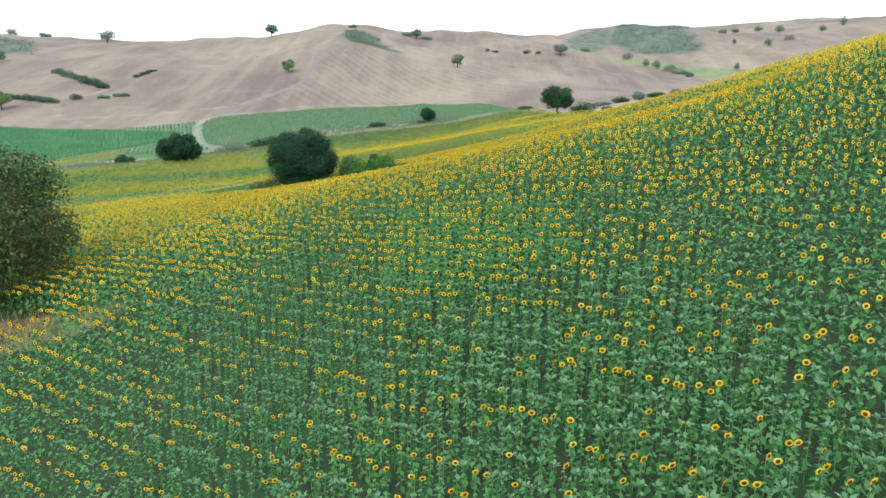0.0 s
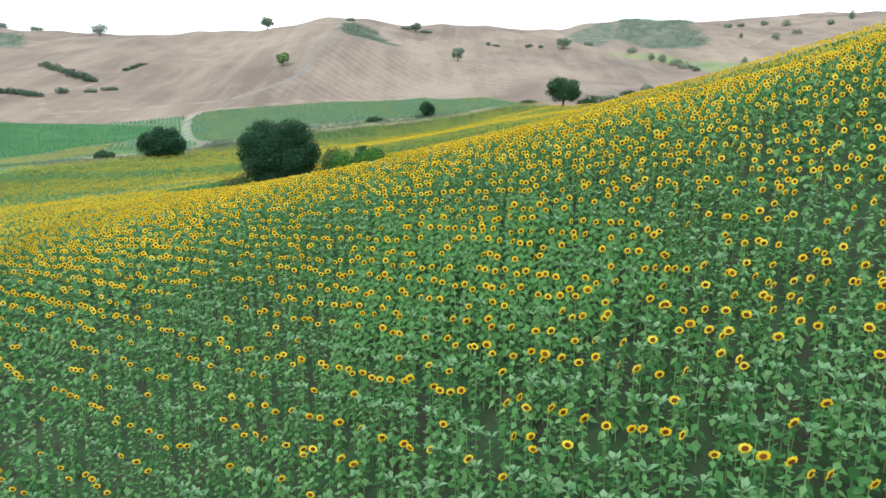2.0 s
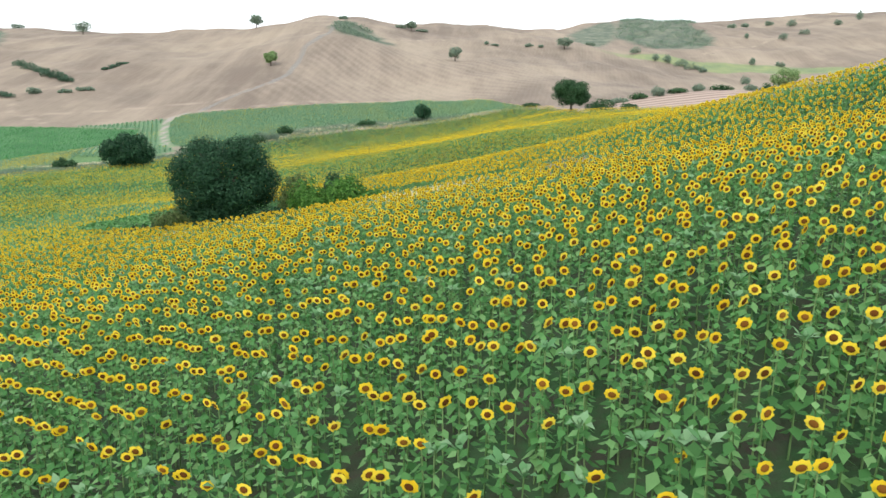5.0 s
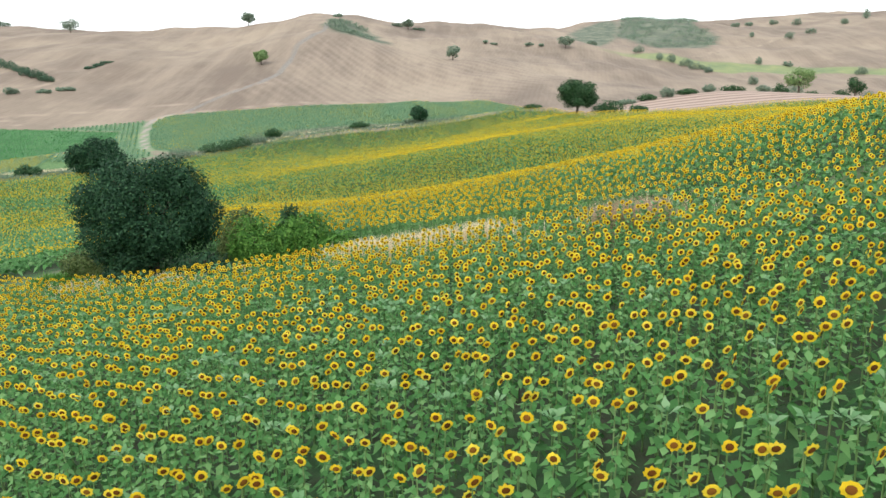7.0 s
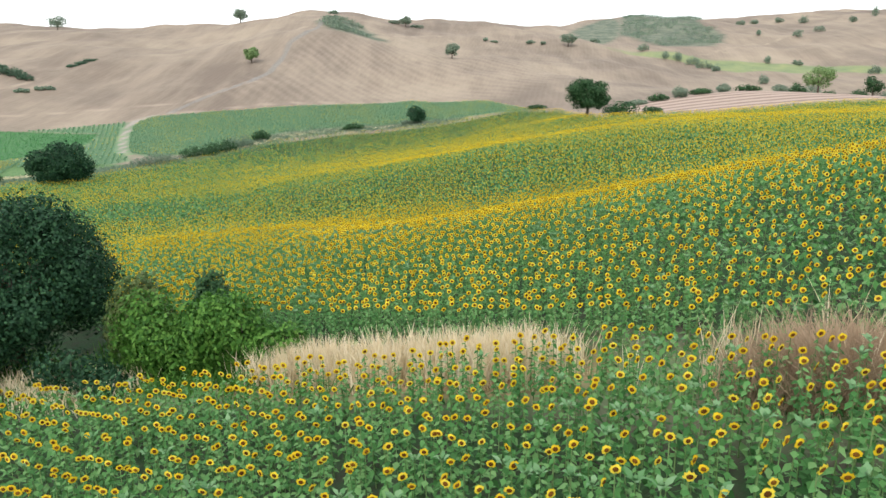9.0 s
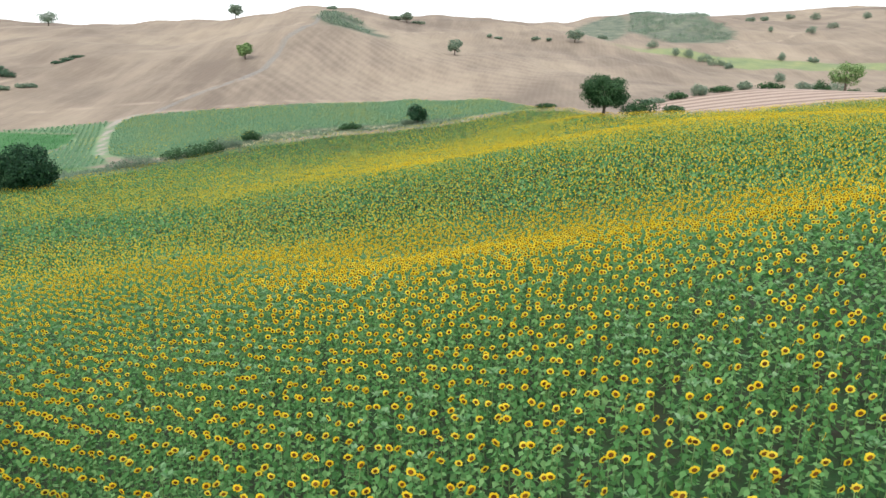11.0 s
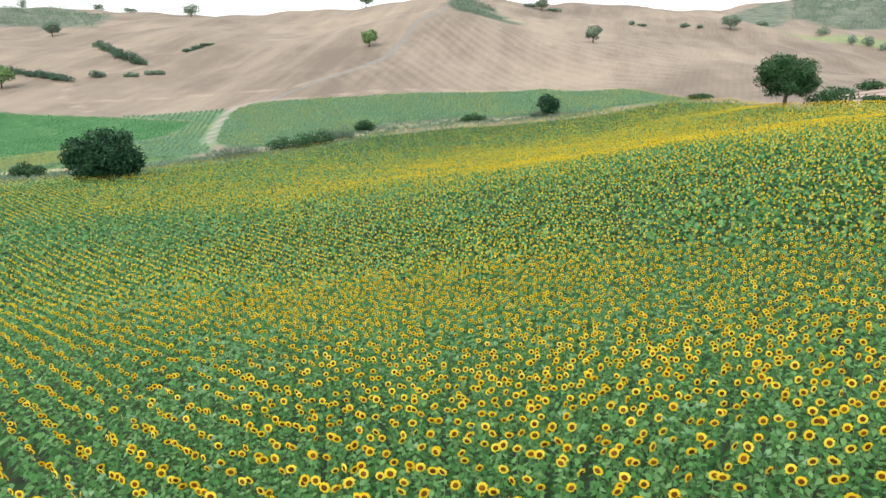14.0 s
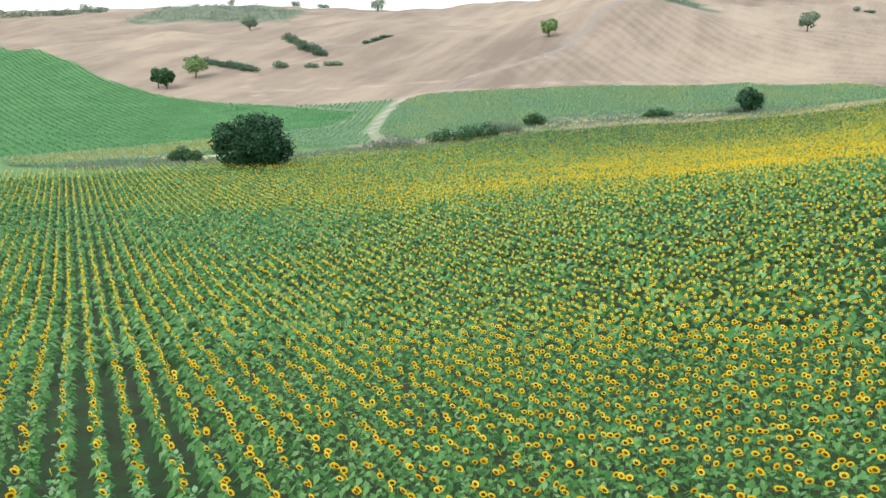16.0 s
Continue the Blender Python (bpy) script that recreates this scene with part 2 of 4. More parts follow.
STRAW_BROWN = leafy("brown_dry_grass", (0.26, 0.165, 0.09), (0.38, 0.26, 0.155), (0.52, 0.38, 0.24), 0.8, 0.2)
DEAD_TWIG = leafy("dead_twig", (0.30, 0.215, 0.145), (0.40, 0.30, 0.205), (0.50, 0.39, 0.28), 0.85, 0.15)
BARK = woody("bark", (0.05, 0.038, 0.028), (0.13, 0.105, 0.08))


def ground_material():
    m, nt, bsdf, _ = material("farm_ground")
    geo = nt.nodes.new("ShaderNodeNewGeometry")
    pos = geo.outputs["Position"]
    broad, mid, fine = noise_tex(nt, pos, 0.014, 5.0, 0.65), noise_tex(nt, pos, 0.11, 5.0), noise_tex(nt, pos, 1.3, 6.0, 0.7)
    grain = noise_tex(nt, pos, 7.0, 5.0, 0.75)

    def zone(name, width, ragged):
        a = nt.nodes.new("ShaderNodeAttribute")
        a.attribute_name = name
        d = calc(nt, "ADD", a.outputs["Fac"], calc(nt, "MULTIPLY", calc(nt, "SUBTRACT", mid, 0.5), ragged))
        d = calc(nt, "ADD", d, calc(nt, "MULTIPLY", calc(nt, "SUBTRACT", fine, 0.5), ragged * 0.35))
        n = nt.nodes.new("ShaderNodeMapRange")
        n.interpolation_type = "SMOOTHSTEP"
        n.inputs[1].default_value, n.inputs[2].default_value = -width, width
        nt.links.new(d, n.inputs[0])
        return n.outputs[0]

    # stubble: tan and pinkish patches, drill lines across the slopes
    col = ramp(nt, broad, (0.38, (0.130, 0.111, 0.092)), (0.47, (0.185, 0.158, 0.127)), (0.55, (0.240, 0.205, 0.160)), (0.64, (0.32, 0.275, 0.21)))
    col = blend(nt, calc(nt, "MULTIPLY", mid, 0.45), col, (0.21, 0.166, 0.134))
    # pale and dark downhill streaks: drill marks, and fold shading put into the colour
    drawn = node(nt, "Mapping")
    drawn.inputs["Rotation"].default_value, drawn.inputs["Scale"].default_value = (0, 0, radians(-14)), (0.085, 0.011, 0.02)
    nt.links.new(pos, drawn.inputs[0])
    streaks = noise_tex(nt, drawn.outputs[0], 1.0, 6.0, 0.7)
    col = blend(nt, ramp(nt, streaks, (0.42, (0, 0, 0)), (0.68, (0.42, 0.42, 0.42))), col, (0.40, 0.335, 0.26))
    col = blend(nt, ramp(nt, streaks, (0.30, (0.40, 0.40, 0.40)), (0.48, (0, 0, 0))), col, (0.175, 0.138, 0.112))
    wave = node(nt, "TexWave", Scale=0.16, Distortion=7.0, Detail=4.0)
    wave.inputs["Detail Scale"].default_value = 0.12
    swing = node(nt, "Mapping")
    swing.inputs["Rotation"].default_value = (0, 0, radians(12))
    nt.links.new(pos, swing.inputs[0])
    nt.links.new(swing.outputs[0], wave.inputs["Vector"])
    drill = node(nt, "TexWave", Scale=0.062, Distortion=9.0, Detail=3.0)
    drill.inputs["Detail Scale"].default_value = 0.06
    tilted = node(nt, "Mapping")
    tilted.inputs["Rotation"].default_value = (0, 0, radians(-38))
    nt.links.new(pos, tilted.inputs[0])
    nt.links.new(tilted.outputs[0], drill.inputs["Vector"])
    col = blend(nt, calc(nt, "MULTIPLY", calc(nt, "MULTIPLY", drill.outputs["Fac"], mid), calc(nt, "MULTIPLY", zone("drilled", 14.0, 10.0), 0.42)), col, (0.40, 0.33, 0.262))
    lines = calc(nt, "MULTIPLY", wave.outputs["Fac"], calc(nt, "MULTIPLY", broad, 0.14))
    col = blend(nt, lines, col, (0.42, 0.35, 0.275))
    col = blend(nt, calc(nt, "MULTIPLY", grain, 0.28), col, (0.21, 0.16, 0.12))
    # scrub on the crests
    scrub = ramp(nt, noise_tex(nt, pos, 0.14, 6.0, 0.75), (0.36, (0.075, 0.102, 0.078)), (0.5, (0.125, 0.148, 0.11)), (0.66, (0.20, 0.215, 0.155)))
    col = blend(nt, zone("scrub", 4.0, 14.0), col, scrub)
    # pale green and ploughed fields
    col = blend(nt, zone("pale", 2.5, 8.0), col, ramp(nt, mid, (0.3, (0.15, 0.20, 0.11)), (0.55, (0.21, 0.25, 0.125)), (0.75, (0.28, 0.29, 0.14))))
    furrow = node(nt, "TexWave", Scale=0.055, Distortion=0.8, Detail=2.0)
    furrow.inputs["Detail Scale"].default_value = 0.4
    turned = node(nt, "Mapping")
    turned.inputs["Rotation"].default_value = (0, 0, radians(64))
    nt.links.new(pos, turned.inputs[0])
    nt.links.new(turned.outputs[0], furrow.inputs["Vector"])
    col = blend(nt, zone("plough", 1.5, 3.0), col, ramp(nt, furrow.outputs["Fac"], (0.3, (0.25, 0.185, 0.15)), (0.7, (0.39, 0.31, 0.26))))
    col = blend(nt, calc(nt, "MULTIPLY", zone("bank", 1.2, 1.5), 0.4), col, (0.42, 0.35, 0.275))
    col = blend(nt, calc(nt, "MULTIPLY", zone("gully", 0.6, 1.6), 0.8), col, ramp(nt, fine, (0.35, (0.10, 0.095, 0.07)), (0.65, (0.20, 0.165, 0.13))))
    # green crops and weeds
    green = ramp(nt, mid, (0.3, (0.05, 0.14, 0.055)), (0.6, (0.08, 0.19, 0.08)), (0.8, (0.13, 0.235, 0.10)))
    col = blend(nt, zone("crop", 1.5, 4.0), col, green)
    col = blend(nt, zone("young", 1.5, 4.0), col, ramp(nt, mid, (0.3, (0.11, 0.21, 0.12)), (0.55, (0.16, 0.25, 0.14)), (0.75, (0.27, 0.31, 0.13))))
    weeds = ramp(nt, fine, (0.3, (0.06, 0.14, 0.05)), (0.5, (0.10, 0.19, 0.075)), (0.75, (0.19, 0.25, 0.11)))
    col = blend(nt, zone("weeds", 2.0, 6.0), col, weeds)
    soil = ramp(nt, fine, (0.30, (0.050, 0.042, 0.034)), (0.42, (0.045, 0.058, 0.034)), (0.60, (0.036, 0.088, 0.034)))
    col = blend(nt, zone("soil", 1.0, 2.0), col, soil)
    dry = ramp(nt, fine, (0.3, (0.24, 0.15, 0.085)), (0.7, (0.42, 0.29, 0.18)))
    col = blend(nt, zone("dry", 0.7, 2.0), col, dry)
    dust = ramp(nt, fine, (0.3, (0.245, 0.225, 0.195)), (0.7, (0.35, 0.325, 0.285)))
    col = blend(nt, calc(nt, "MULTIPLY", zone("hilltrack", 0.5, 1.0), 0.9), col, ramp(nt, fine, (0.35, (0.16, 0.15, 0.135)), (0.65, (0.26, 0.25, 0.23))))
    col = blend(nt, zone("track", 0.5, 1.0), col, dust)
    nt.links.new(col, bsdf.inputs["Base Color"])
    bsdf.inputs["Roughness"].default_value = 0.95
    bsdf.inputs["Specular IOR Level"].default_value = 0.15
    bumped(nt, bsdf, calc(nt, "ADD", fine, calc(nt, "MULTIPLY", grain, 0.4)), 0.5, 0.25)
    return m


GROUND = ground_material()


# ---- building helpers ----
def mesh_of(name, verts, tris, slots, which=None):
    """A mesh from arrays of places and triangles; which gives each triangle's material slot."""
    me = bpy.data.meshes.new(name)
    verts, tris = np.asarray(verts, np.float32), np.asarray(tris, np.int32)
    me.vertices.add(len(verts))
    me.vertices.foreach_set("co", verts.ravel())
    me.loops.add(3 * len(tris))
    me.loops.foreach_set("vertex_index", tris.ravel())
    me.polygons.add(len(tris))
    me.polygons.foreach_set("loop_start", np.arange(0, 3 * len(tris), 3, dtype=np.int32))
    for s in slots:
        me.materials.append(s)
    if which is not None:
        me.polygons.foreach_set("material_index", np.asarray(which, np.int32))
    me.update(calc_edges=True)
    return me


def part(name, me, parent, label=""):
    ob = new(name, me)
    ob.parent = parent
    return tagged(ob, label)


class Pieces:
    """Triangles gathered piece by piece."""

    def __init__(self):
        self.v, self.f, self.m = [], [], []

    def add(self, verts, tris, slot=0):
        base = sum(len(a) for a in self.v)
        self.v.append(np.asarray(verts, float).reshape(-1, 3))
        self.f.append(np.asarray(tris, int).reshape(-1, 3) + base)
        self.m.append(np.full(len(self.f[-1]), slot))
        return self

    def arrays(self):
        return np.concatenate(self.v), np.concatenate(self.f), np.concatenate(self.m)


def tube(points, radii, sides=5):
    """A tapered limb along points."""
    points = np.asarray(points, float)
    verts, tris = [], []
    for k, (p, r) in enumerate(zip(points, radii)):
        d = points[min(k + 1, len(points) - 1)] - points[max(k - 1, 0)]
        d = d / np.linalg.norm(d)
        a = np.cross(d, (0.3, 1, 0.1))
        a /= np.linalg.norm(a)
        b = np.cross(d, a)
        for s in range(sides):
            w = 2 * math.pi * s / sides
            verts.append(p + r * (math.cos(w) * a + math.sin(w) * b))
    for k in range(len(points) - 1):
        for s in range(sides):
            a, b = k * sides + s, k * sides + (s + 1) % sides
            tris += [(a, b, b + sides), (a, b + sides, a + sides)]
    return np.array(verts), np.array(tris)


def scatter(templates, choice, place, yaw, size, lean=None):
    """Copies of small templates, turned about z and scaled, as one set of arrays."""
    vs, fs, ms, base = [], [], [], 0
    for k, (tv, tf, tm) in enumerate(templates):
        pick = np.where(choice == k)[0]
        if not len(pick):
            continue
        c, s = np.cos(yaw[pick])[:, None], np.sin(yaw[pick])[:, None]
        x, y, z = (tv[None, :, n] * size[pick][:, None] for n in range(3))
        out = np.stack([c * x - s * y, s * x + c * y, z], -1)
        if lean is not None:
            out[..., :2] += lean[pick][:, None, :] * out[..., 2:3]
        out += place[pick][:, None, :]
        vs.append(out.reshape(-1, 3))
        fs.append((tf[None] + (np.arange(len(pick)) * len(tv))[:, None, None] + base).reshape(-1, 3))
        ms.append(np.tile(tm, len(pick)))
        base += len(pick) * len(tv)
    return np.concatenate(vs), np.concatenate(fs), np.concatenate(ms)


def joined(*sets):
    base, vs, fs, ms = 0, [], [], []
    for v, f, m in sets:
        vs.append(v), fs.append(f + base), ms.append(m)
        base += len(v)
    return np.concatenate(vs), np.concatenate(fs), np.concatenate(ms)


# ---- ground: one sheet out to the horizon ----
def build_ground():
    u = np.arange(-5.1, 5.11, 0.026)
    v = np.concatenate([np.arange(-4.0, -0.8, 0.08), np.arange(-0.8, 2.9, 0.0195), np.arange(2.9, 4.7, 0.05)])
    x, y = np.meshgrid(40 * np.sinh(u), 60 + 80 * np.sinh(v), indexing="ij")
    z = ground_z(x, y) + 0.05 * patchy(x, y, 9, 3) + 0.02 * patchy(x, y, 2.5, 4)
    n, m = x.shape
    grid = np.arange(n * m).reshape(n, m)
    a, b, c, d = grid[:-1, :-1].ravel(), grid[1:, :-1].ravel(), grid[1:, 1:].ravel(), grid[:-1, 1:].ravel()
    me = mesh_of("ground", np.stack([x, y, z], -1).reshape(-1, 3), np.concatenate([np.stack([a, b, c], 1), np.stack([a, c, d], 1)]), [GROUND])
    me.polygons.foreach_set("use_smooth", np.ones(len(me.polygons), bool))
    margin = 2.2 - along(x, y, MARGIN)
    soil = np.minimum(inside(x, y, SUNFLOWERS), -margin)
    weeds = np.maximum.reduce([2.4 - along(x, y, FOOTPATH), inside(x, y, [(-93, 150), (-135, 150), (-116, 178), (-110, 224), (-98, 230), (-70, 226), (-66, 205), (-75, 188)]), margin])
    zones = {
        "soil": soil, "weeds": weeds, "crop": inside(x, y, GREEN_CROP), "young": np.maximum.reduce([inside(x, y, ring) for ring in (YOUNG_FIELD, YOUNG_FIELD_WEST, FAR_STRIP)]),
        "track": np.maximum(1.2 - along(x, y, TRACK), -0.5 - along(x, y, FOOTPATH)), "gully": np.maximum.reduce([0.7 - along(x, y, line) for line in GULLIES]), "bank": np.maximum.reduce([1.4 - along(x, y, line) for line in BANKS]), "hilltrack": 1.25 - along(x, y, HILL_TRACK), "plough": inside(x, y, PLOUGHED),
        "pale": inside(x, y, PALE_FIELD), "drilled": inside(x, y, DRILLED), "scrub": np.maximum.reduce([inside(x, y, ring) for ring in (SCRUB_HILL, SCRUB_CREST, SCRUB_WEST, PALE_SLOPE)]),
        "dry": np.maximum(2.4 - along(x, y, [(-17, 30.5), (-22, 31.5), (-27, 30)]), 1.3 - along(x, y, [(3.4, 71.6), (-5, 75.8)])),
    }
    for name, d in zones.items():
        me.attributes.new(name, "FLOAT", "POINT").data.foreach_set("value", np.clip(d, -20, 20).astype(np.float32).ravel())
    tagged(new("ground", me), "rolling farmland with tan stubble hills, green crops and dusty tracks", "ground", kind="structure")


build_ground()

# ---- sunflower plants ----
def heart_leaf(p, at, turn, length, width, droop, slot=0, simple=False):
    """A broad pointed leaf that leaves the stem at a height and sags towards its tip."""
    c, s = math.cos(turn), math.sin(turn)
    rise = length * (0.25 - 0.5 * droop)
    mid, tip = 0.5 * length, length
    pts = [(0.01, 0, 0), (mid * 0.75, width / 2, rise - 0.02), (mid * 0.75, -width / 2, rise - 0.02), (tip, 0, rise - droop * length * 0.8), (mid, 0, rise + 0.015)]
    verts = [(c * a - s * b, s * a + c * b, at + h) for a, b, h in pts]
    if simple:
        p.add(verts[:4], [(0, 2, 1), (1, 2, 3)], slot)
    else:
        p.add(verts, [(0, 4, 1), (0, 2, 4), (1, 4, 3), (4, 2, 3)], slot)


def plant_body(r, detail):
    p = Pieces()
    bend = r.uniform(-0.03, 0.03, 2)
    if detail == 2:
        v, f = tube([(*bend, 0), (0, 0, 1.36)], (0.016, 0.010), 3)
        p.add(v, f, 1)
    elif detail == 1:
        p.add([(-0.012, 0, 0.3), (0.012, 0, 0.3), (0, 0, 1.36)], [(0, 1, 2)], 1)
    count = (3, 9, 19)[detail]
    for k in range(count):
        h = 0.25 + (1.07 if detail else 1.0) * (k + 0.5) / count
        length = (0.42, 0.21, 0.158)[detail] * (1.15 - 0.5 * (h - 0.3)) * r.uniform(0.75, 1.2)
        heart_leaf(p, h, 2.4 * k + r.uniform(-0.4, 0.4), length, length * r.uniform(0.7, 0.95), r.uniform(0.1, 1.05), 0, True)
    return p.arrays()


def flower(r, detail, grown=1.0):
    """An open head that faces -y, with its ray of petals round a brown disc, and a bent neck."""
    p = Pieces()
    R = grown * r.uniform(0.082, 0.098)
    nod = r.uniform(-0.10, 0.38)
    cn, sn = math.cos(nod), math.sin(nod)

    def put(a, rad, out):
        x, z, y = rad * math.cos(a), rad * math.sin(a), -out
        return (x, y * cn - z * sn - 0.05, 1.42 + z * cn + y * sn)

    if detail == 2:
        v, f = tube([(0, 0, 1.34), (0, 0.015, 1.40), put(0, 0, -0.02)], (0.010, 0.010, 0.012), 3)
        p.add(v, f, 1)
        n = 18
        rim = [put(2 * math.pi * k / n, R * (r.uniform(0.98, 1.08) if k % 2 else r.uniform(0.84, 0.92)), r.uniform(-0.012, 0.012)) for k in range(n)]
        core = [put(2 * math.pi * k / 9, R * 0.5, 0.006) for k in range(9)]
        p.add(rim + core, [t for k in range(9) for t in ((n + k, 2 * k, 2 * k + 1), (n + k, 2 * k + 1, n + (k + 1) % 9), (n + (k + 1) % 9, 2 * k + 1, (2 * k + 2) % n))], 2)
        disc = [put(2 * math.pi * k / 9, R * 0.52, 0.010) for k in range(9)] + [put(0, 0, 0.028)]
        p.add(disc, [(k, (k + 1) % 9, 9) for k in range(9)], 3)
        back = [put(2 * math.pi * k / 4, R * 0.62, -0.004) for k in range(4)] + [put(0, 0, -0.03)]
        p.add(back, [((k + 1) % 4, k, 4) for k in range(4)], 1)
    else:
        n = 8 if detail else 4
        turn = r.uniform(0, 1)
        star = [put(2 * math.pi * k / n + turn, R * (1.0 if k % 2 else 0.93), 0.0) for k in range(n)]
        p.add(star, [(0, k, k + 1) for k in range(1, n - 1)], 2)
        m = 5 if detail else 3
        disc = [put(2 * math.pi * k / m + turn, R * (0.56 if detail else 0.5), 0.014) for k in range(m)]
        p.add(disc, [(0, k, k + 1) for k in range(1, m - 1)], 3)
    return p.arrays()


def bud(r, detail):
    """A closed head: pale upright leaflets round a green knob."""
    p = Pieces()
    count = (2, 3, 5)[detail]
    for k in range(count):
        a = 2 * math.pi * k / count + r.uniform(-0.4, 0.4)
        w, l = r.uniform(0.035, 0.055), r.uniform(0.13, 0.20)
        c, s = math.cos(a), math.sin(a)
        base = np.array((0, 0, 1.30))
        side, out = np.array((-s, c, 0)), np.array((c, s, 0))
        mid, tip = base + out * 0.55 * l + (0, 0, 0.10), base + out * l + (0, 0, r.uniform(0.06, 0.16))
        p.add([base, mid + side * w, mid - side * w, tip], [(0, 1, 2), (1, 3, 2)], 4)
    if detail:
        rr = r.uniform(0.03, 0.045)
        knob = [(rr, 0, 1.38), (-rr / 2, rr, 1.38), (-rr / 2, -rr, 1.38), (0, 0, 1.43), (0, 0, 1.33)]
        p.add(knob, [(0, 1, 3), (1, 2, 3), (2, 0, 3), (1, 0, 4), (2, 1, 4), (0, 2, 4)], 4)
    return p.arrays()


ROW_TURN = radians(52)
ACROSS, DOWN_ROW = np.array((math.cos(ROW_TURN), math.sin(ROW_TURN))), np.array((-math.sin(ROW_TURN), math.cos(ROW_TURN)))
SLOTS = [LEAF, STEM, PETAL, DISC, BUD]
LINE = [(0, 0), (0, 20), (0, 56), (0, 75), (-2, 106)]  # the middle of the near fields


def sow():
    """All plants of the big field: rows 0.68 m apart, about 0.27 m from plant to plant."""
    r = np.random.RandomState(5)
    c, s = np.meshgrid(np.arange(-40, 330, 0.68), np.arange(-120, 280, 0.265), indexing="ij")
    row_start = np.repeat(r.uniform(0, 0.265, c.shape[0])[:, None], c.shape[1], 1).ravel()
    row_luck = np.repeat(r.normal(0, 1, c.shape[0])[:, None], c.shape[1], 1).ravel()
    c = c.ravel() + r.normal(0, 0.03, c.size)
    s = s.ravel() + row_start + r.uniform(-0.12, 0.12, s.size)
    # neighbours along a row tend to open together
    row_luck = 0.75 * row_luck + 0.8 * np.sin(s * 0.9 + 37 * row_luck) + 0.6 * np.sin(s * 0.37 + 91 * row_luck)
    x, y = c * ACROSS[0] + s * DOWN_ROW[0], c * ACROSS[1] + s * DOWN_ROW[1]
    keep = (y > 7) & (x < 0.66 * y + 9) & (x < 150) & (y < 292)
    x, y, row_luck = x[keep], y[keep], row_luck[keep]
    d = along(x, y, LINE)
    keep = r.uniform(size=len(x)) < np.interp(d, [24, 75, 150], [1.0, 0.80, 0.42])
    x, y, d, row_luck = x[keep], y[keep], d[keep], row_luck[keep]
    keep = inside(x, y, SUNFLOWERS) > 0.3
    x, y, d, row_luck = x[keep], y[keep], d[keep], row_luck[keep]
    strip = along(x, y, MARGIN)
    keep = (strip > np.interp(x, [-20, -14, -6, 3, 4.2, 6, 8.7, 10.5], [4.5, 4.2, 2.6, 0.9, 0.3, 0.8, 0.8, 0.0])) & (r.uniform(size=len(x)) > 0.05)
    keep &= ~((patchy(x, y, 9, 8) > 1.25) & (r.uniform(size=len(x)) < 0.4))
    x, y, d, row_luck = x[keep], y[keep], d[keep], row_luck[keep]
    z = ground_z(x, y)
    n = len(x)
    size = 0.97 + 0.05 * patchy(x, y, 22, 6) + r.normal(0, 0.04, n)
    size = size * (1 - 0.2 * np.clip((4 - x) / 9, 0, 1) * np.clip((35 - y) / 11, 0, 1)) * (1 - 0.05 * np.clip((-6 - x) / 6, 0, 1) * np.clip((y - 90) / 10, 0, 1))
    chance = np.interp(y, [8, 18, 30, 45, 70, 120, 220, 280], [0.42, 0.50, 0.74, 0.90, 0.93, 0.90, 0.92, 0.84])
    chance = chance + np.interp(y, [40, 60, 120], [0.13, 0.10, 0.22]) * patchy(x, y, 26, 11) + 0.12 * patchy(x, y, 7, 12) + 0.40 * row_luck * np.interp(y, [0, 50, 80], [1, 0.4, 0.15])
    # greener bands in the hollow below the round trees
    band = np.interp(y + 3 * patchy(x, y, 30, 13), [88, 100, 114, 122, 132, 142, 150, 157, 165, 180], [0.9, 0.25, 0.25, 0.95, 0.95, 0.3, 0.3, 0.9, 0.85, 0.6])
    hollow = np.clip((-22 - x) / 8, 0, 1) * np.clip((y - 84) / 6, 0, 1)
    chance = chance + hollow * (band - chance)
    bloom = r.uniform(size=n) < np.clip(chance, 0.08, 0.98)
    face = r.normal(radians(8), radians(20), n)
    return np.stack([x, y, z], 1), d, size, bloom, face, r.uniform(0, 6.28, n), r.normal(0, 0.03, (n, 2)), r.randint(0, 6, n)


PLANTS = sow()


def sunflower_parts(r):
    """The meshes of one near plant: its stem, leaves and head apart."""
    p = Pieces()
    v, f = tube([(0, 0, 0), (0.02, 0.01, 0.7), (0, 0, 1.34), (0, 0.015, 1.40), (0, -0.03, 1.42)], (0.017, 0.014, 0.010, 0.010, 0.012), 5)
    p.add(v, f, 0)
    stem = mesh_of("stem", *p.arrays()[:2], [STEM])
    leaf = Pieces()
    heart_leaf(leaf, 0, 0, 0.215, 0.175, 0.6)
    fv, ff, fm = flower(r, 2)
    head = {}
    for slot, mat, name in ((1, STEM, "flower_head"), (2, PETAL, "petals"), (3, DISC, "seed_disc")):
        tris = ff[fm == slot]
        used, back = np.unique(tris, return_inverse=True)
        head[name] = mesh_of(name, fv[used], back.reshape(-1, 3), [mat])
    b = bud(r, 2)
    return stem, mesh_of("leaf", *leaf.arrays()[:2], [LEAF]), head, mesh_of("bud", b[0], b[1], [BUD])


